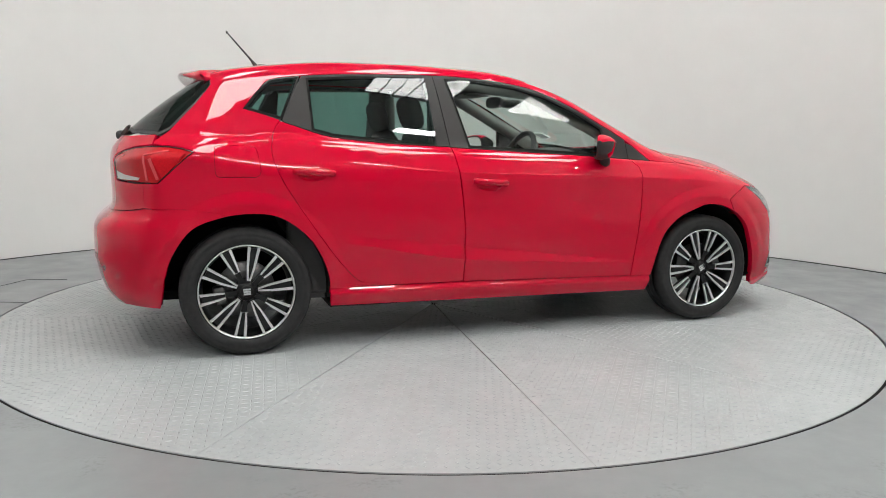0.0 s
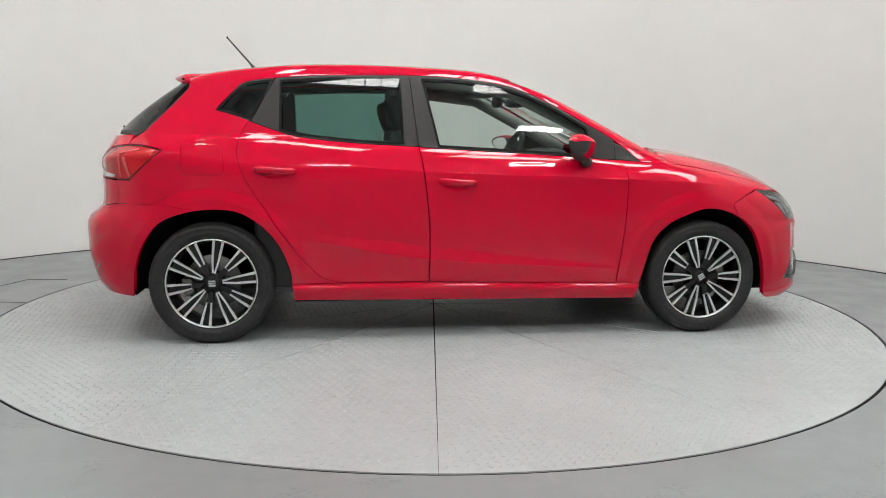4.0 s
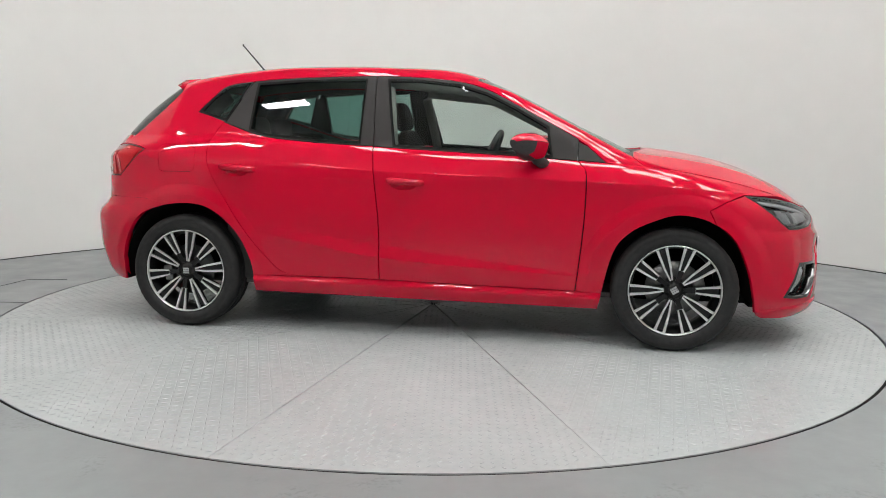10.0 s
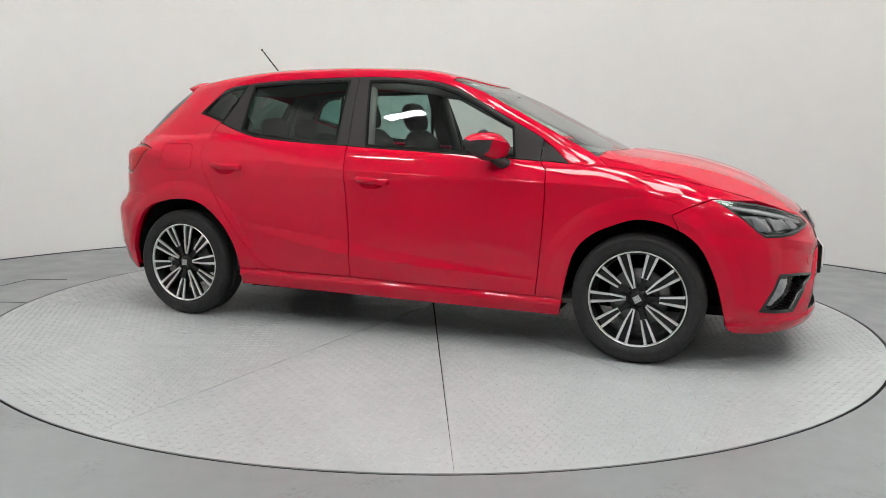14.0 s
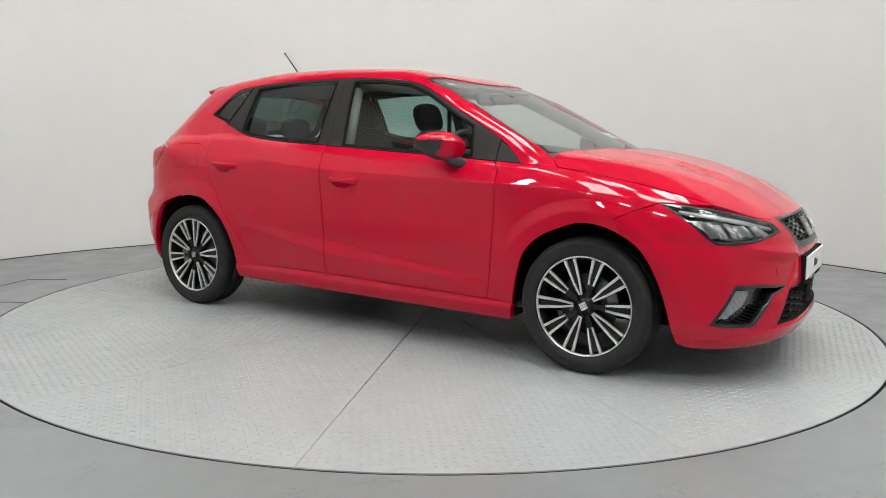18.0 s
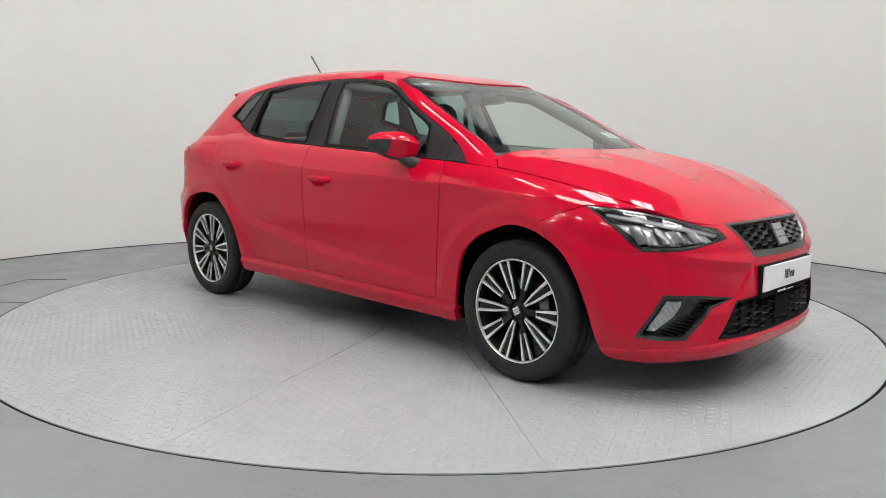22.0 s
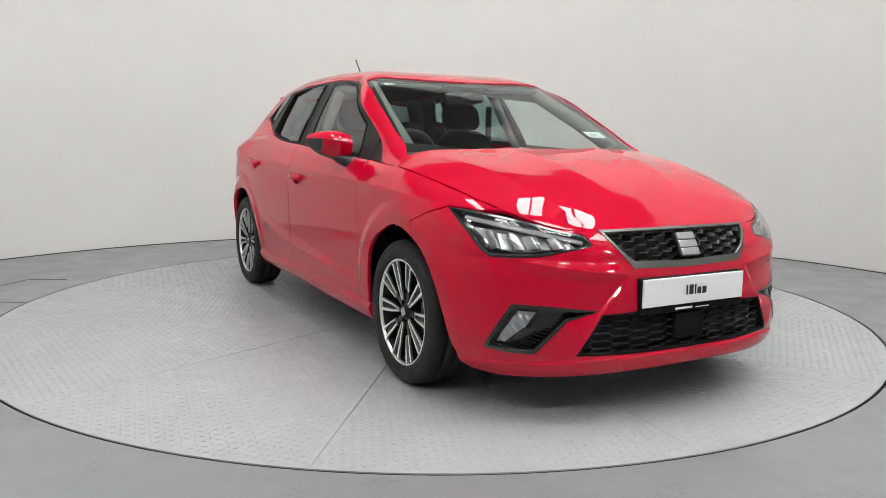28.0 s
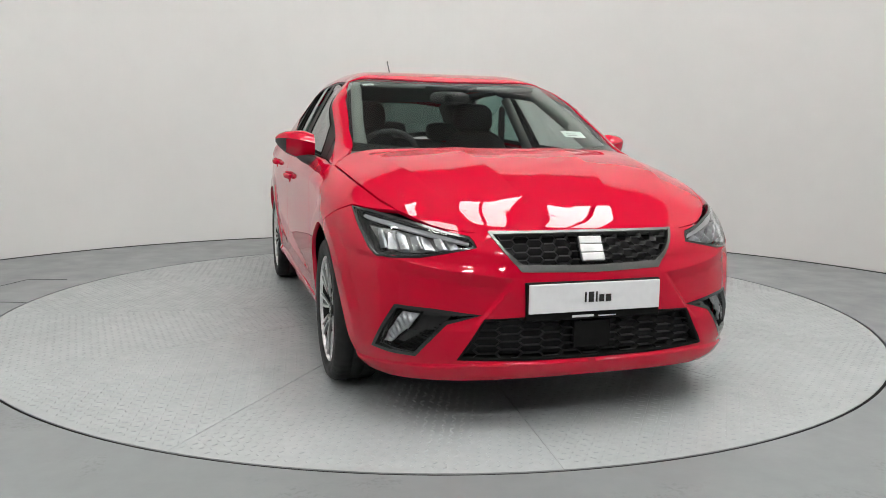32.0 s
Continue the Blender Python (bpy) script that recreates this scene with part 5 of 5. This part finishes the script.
def build_trim(car):
    """Mirrors, handles, spoiler, wipers, aerial."""
    for flip in (False, True):
        s = 1 if flip else -1
        # housing: a wedge swept back to its tip, with a sharp line round its front
        us = (0.0, 0.35, 0.7, 0.92, 1.0)
        track = [curve(list(zip(us, c))) for c in ((0.800, 0.858, 0.925, 0.966, 0.978), (0.652, 0.655, 0.615, 0.545, 0.505), (0.560, 0.537, 0.505, 0.482, 0.474),
                                                   (1.046, 1.062, 1.058, 1.042, 1.028), (1.000, 1.012, 1.022, 1.024, 1.018), (0.930, 0.924, 0.946, 0.984, 1.004))]
        rings, n = [], 41
        for i in range(n):
            y, xf, xr, zt, zc, zb = (float(c(i / (n - 1))) for c in track)
            d, h = xf - xr, zc - zb
            ring = [(xr, zt - 0.010), (xr + 0.10 * d, zt - 0.002), (xr + 0.35 * d, zt), (xr + 0.65 * d, zt - 0.25 * (zt - zc)), (xr + 0.88 * d, zt - 0.62 * (zt - zc)), (xf, zc),
                    (xf - 0.002, zc - 0.02 * h), (xf - 0.06 * d, zc - 0.35 * h), (xf - 0.16 * d, zb + 0.28 * h), (xr + 0.60 * d, zb + 0.05 * h), (xr + 0.30 * d, zb), (xr + 0.08 * d, zb + 0.02 * h), (xr, zb + 0.16 * h)]
            rings.append([(x, s * y, z) for x, z in ring])
        m = len(rings[0])
        vs = [p for r in rings for p in r]
        wind = (lambda f: f) if s < 0 else (lambda f: f[::-1])
        strips = {"cap": [], "shell": [], "black": []}
        for i in range(n - 1):
            for k in range(m - 1):
                f = wind((i * m + k, i * m + k + 1, i * m + m + k + 1, i * m + m + k))
                strips["cap" if k < 5 else "shell" if 5 < k < 9 and i < 30 else "black"].append(f)
        ends = [wind(tuple(range(m))[::-1]), wind(tuple((n - 1) * m + k for k in range(m)))]
        rear = [wind((i * m + m - 1, i * m, i * m + m, i * m + 2 * m - 1)) for i in range(n - 1)]
        mirror = part("door_mirror", (vs, strips["black"] + ends + rear), BLACK, car, "door mirror with a red cap, black underside and black foot")
        part("cap", (vs, strips["cap"]), RED, mirror, "red wedge-shaped mirror cap")
        part("shell", (vs, strips["shell"]), RED, mirror, "red front face of the mirror")
        for ob in [mirror] + list(mirror.children):
            bm = bmesh.new()
            bm.from_mesh(ob.data)
            bmesh.ops.delete(bm, geom=[v for v in bm.verts if not v.link_faces], context="VERTS")
            bm.to_mesh(ob.data)
            bm.free()
        gl = []
        for t in np.linspace(0, 2 * math.pi, 29)[:-1]:
            u = 0.48 + 0.43 * math.copysign(abs(math.cos(t)) ** 0.7, math.cos(t))
            y, xf, xr, zt, zc, zb = (float(c(u)) for c in track)
            gl.append((xr - 0.003, s * y, (zt - 0.014 + zb + 0.012) / 2 + (zt - zb - 0.032) / 2 * math.copysign(abs(math.sin(t)) ** 0.7, math.sin(t))))
        part("mirror_glass", (gl, [tuple(range(28))]), MIRROR, mirror, smooth=False)
        foot = tube([(0.650, s * 0.760, 0.905), (0.640, s * 0.785, 0.905), (0.622, s * 0.815, 0.914), (0.600, s * 0.850, 0.932), (0.585, s * 0.875, 0.946)], (0.020, 0.026, 0.029, 0.028, 0.020), 14)
        part("foot", foot, BLACK, mirror, "black mirror foot")
        # door handles with their dished cups
        for x0, x1, z in ((-0.156, 0.035, 0.803), (-1.062, -0.862, 0.857)):
            xm = (x0 + x1) / 2
            pts = [(x0 + 0.002, 0.002), (x0 + 0.02, 0.014), (x0 + 0.05, 0.026), (xm, 0.031), (x1 - 0.05, 0.027), (x1 - 0.02, 0.015), (x1 - 0.002, 0.002)]
            hv, hf = tube([(x, s * (float(half_width(x, z)) + o), z + 0.006 - 0.04 * (x - xm)) for x, o in pts], [0.009, 0.0115, 0.0105, 0.010, 0.0105, 0.0115, 0.008], 12)
            hv = [Vector((v.x, v.y, z + (v.z - z) * 1.5)) for v in hv]
            h = part("door_handle", (hv, hf), RED, car, "red pull handle over a dished cup")
            cup, c = handle_cup(x0, x1, z), (xm - 0.008, z - 0.008)
            panel("cup", cup, "side", RED, h, res=0.010, depth=0, sink=0.001, flip=flip, shape=lambda P, N, A, B, c=c: P - N * (0.022 * np.clip(1 - ((A - c[0]) / 0.067) ** 2 - ((B - c[1]) / 0.0275) ** 2, 0, 1) ** 0.6)[:, None])
    # roof spoiler
    vs, fs, n = [], [], 25
    for i in range(n):
        y = -0.530 + 1.06 * i / (n - 1)
        k = abs(y) / 0.530
        tip = -1.545 + 0.045 * k ** 2 + 0.07 * k ** 4
        zt = 1.356 - 0.045 * k ** 2.2
        z0 = over3(-1.36, min(abs(y), 0.47), 0)[2] + 0.003 - (0.05 * max(0, k - 0.84) / 0.16)
        for x, z in ((-1.35, z0), (-1.45, (z0 + zt) / 2 + 0.008), (tip, zt), (tip - 0.004, zt - 0.010), (tip + 0.01, zt - 0.022), (-1.45, zt - 0.040), (-1.40, zt - 0.050)):
            vs.append((x, y, z))
    for i in range(n - 1):
        for k in range(7):
            fs.append((i * 7 + k, i * 7 + (k + 1) % 7, i * 7 + 7 + (k + 1) % 7, i * 7 + 7 + k))
    fs += [tuple(range(7))[::-1], tuple(range((n - 1) * 7, n * 7))]
    sp = part("roof_spoiler", (vs, fs), RED, car, "red roof spoiler over the rear window")
    sp.data.polygons.foreach_set("use_smooth", [len(p.vertices) == 4 for p in sp.data.polygons])
    # aerial
    ant = part("aerial", tube([(-1.125, 0, 1.412), (-1.145, 0, 1.432), (-1.16, 0, 1.452), (-1.284, 0, 1.592)], (0.012, 0.010, 0.0055, 0.0038), 8), BLACK, car, "short black whip aerial leaning backwards")
    part("base", blob((-1.10, 0, 1.415), (0.045, 0.018, 0.014), (2.2, 2.2)), BLACK, ant)
    part("tip", blob((-1.2855, 0, 1.594), (0.005, 0.005, 0.008)), BLACK, ant)
    # wipers
    for y0, y1 in ((-0.52, 0.02), (0.05, 0.55)):
        w = part("wiper_arm", tube([over3(1.112, y0, -0.026), over3(1.098, (y0 + y1) / 2, -0.024), over3(1.092, y1, -0.024)], (0.008, 0.006, 0.005), 6), BLACK, car, "black windscreen wiper")
        part("blade", tube([over3(1.082, y0 + 0.04, -0.022), over3(1.080, y1, -0.022)], 0.005, 6), BLACK, w)
    rw = part("rear_wiper", tube([(-1.835, 0.02, 1.035), (-1.80, -0.18, 1.068), (-1.785, -0.36, 1.075)], (0.016, 0.010, 0.006), 8), BLACK, car, "black rear wiper on the tailgate")
    part("pivot", blob((-1.845, 0.02, 1.03), (0.028, 0.03, 0.025)), BLACK, rw)
    # tow-eye cover on the bumper
    c = fr(2.023, -0.478, 0.487)
    tow = [(c[0] + 0.022 * math.cos(a), c[1] + 0.022 * math.sin(a)) for a in np.linspace(0, 2 * math.pi, 25)[:-1]]
    panel("tow_cover", tow, "front", RED, car, depth=0.005, sink=-0.0028, res=0.008, label="round red cover of the towing eye")


car = tagged(new("hatchback_car"), "glossy red five-door hatchback with tinted rear glass on a turntable", "car")
build_flank(car, False)
build_flank(car, True)
build_ends(car)
for wx in (-1.282, 1.282):
    for ws_ in (-1, 1):
        build_wheel(car, wx, ws_)
build_underside(car)
build_cabin(car)
build_trim(car)


def motions():
    """The turntable turns evenly and carries the car round."""
    table_rows, car_rows = [], []
    for i in range(33):
        a = 18.65 - 2.89 * i
        turn = pose(0, 0, 0, 0, 0, a)
        table_rows.append((float(i), turn))
        car_rows.append((float(i), turn @ pose(0.0688, -0.0243, 0.0)))
    walk(turntable, table_rows)
    walk(car, car_rows)


motions()
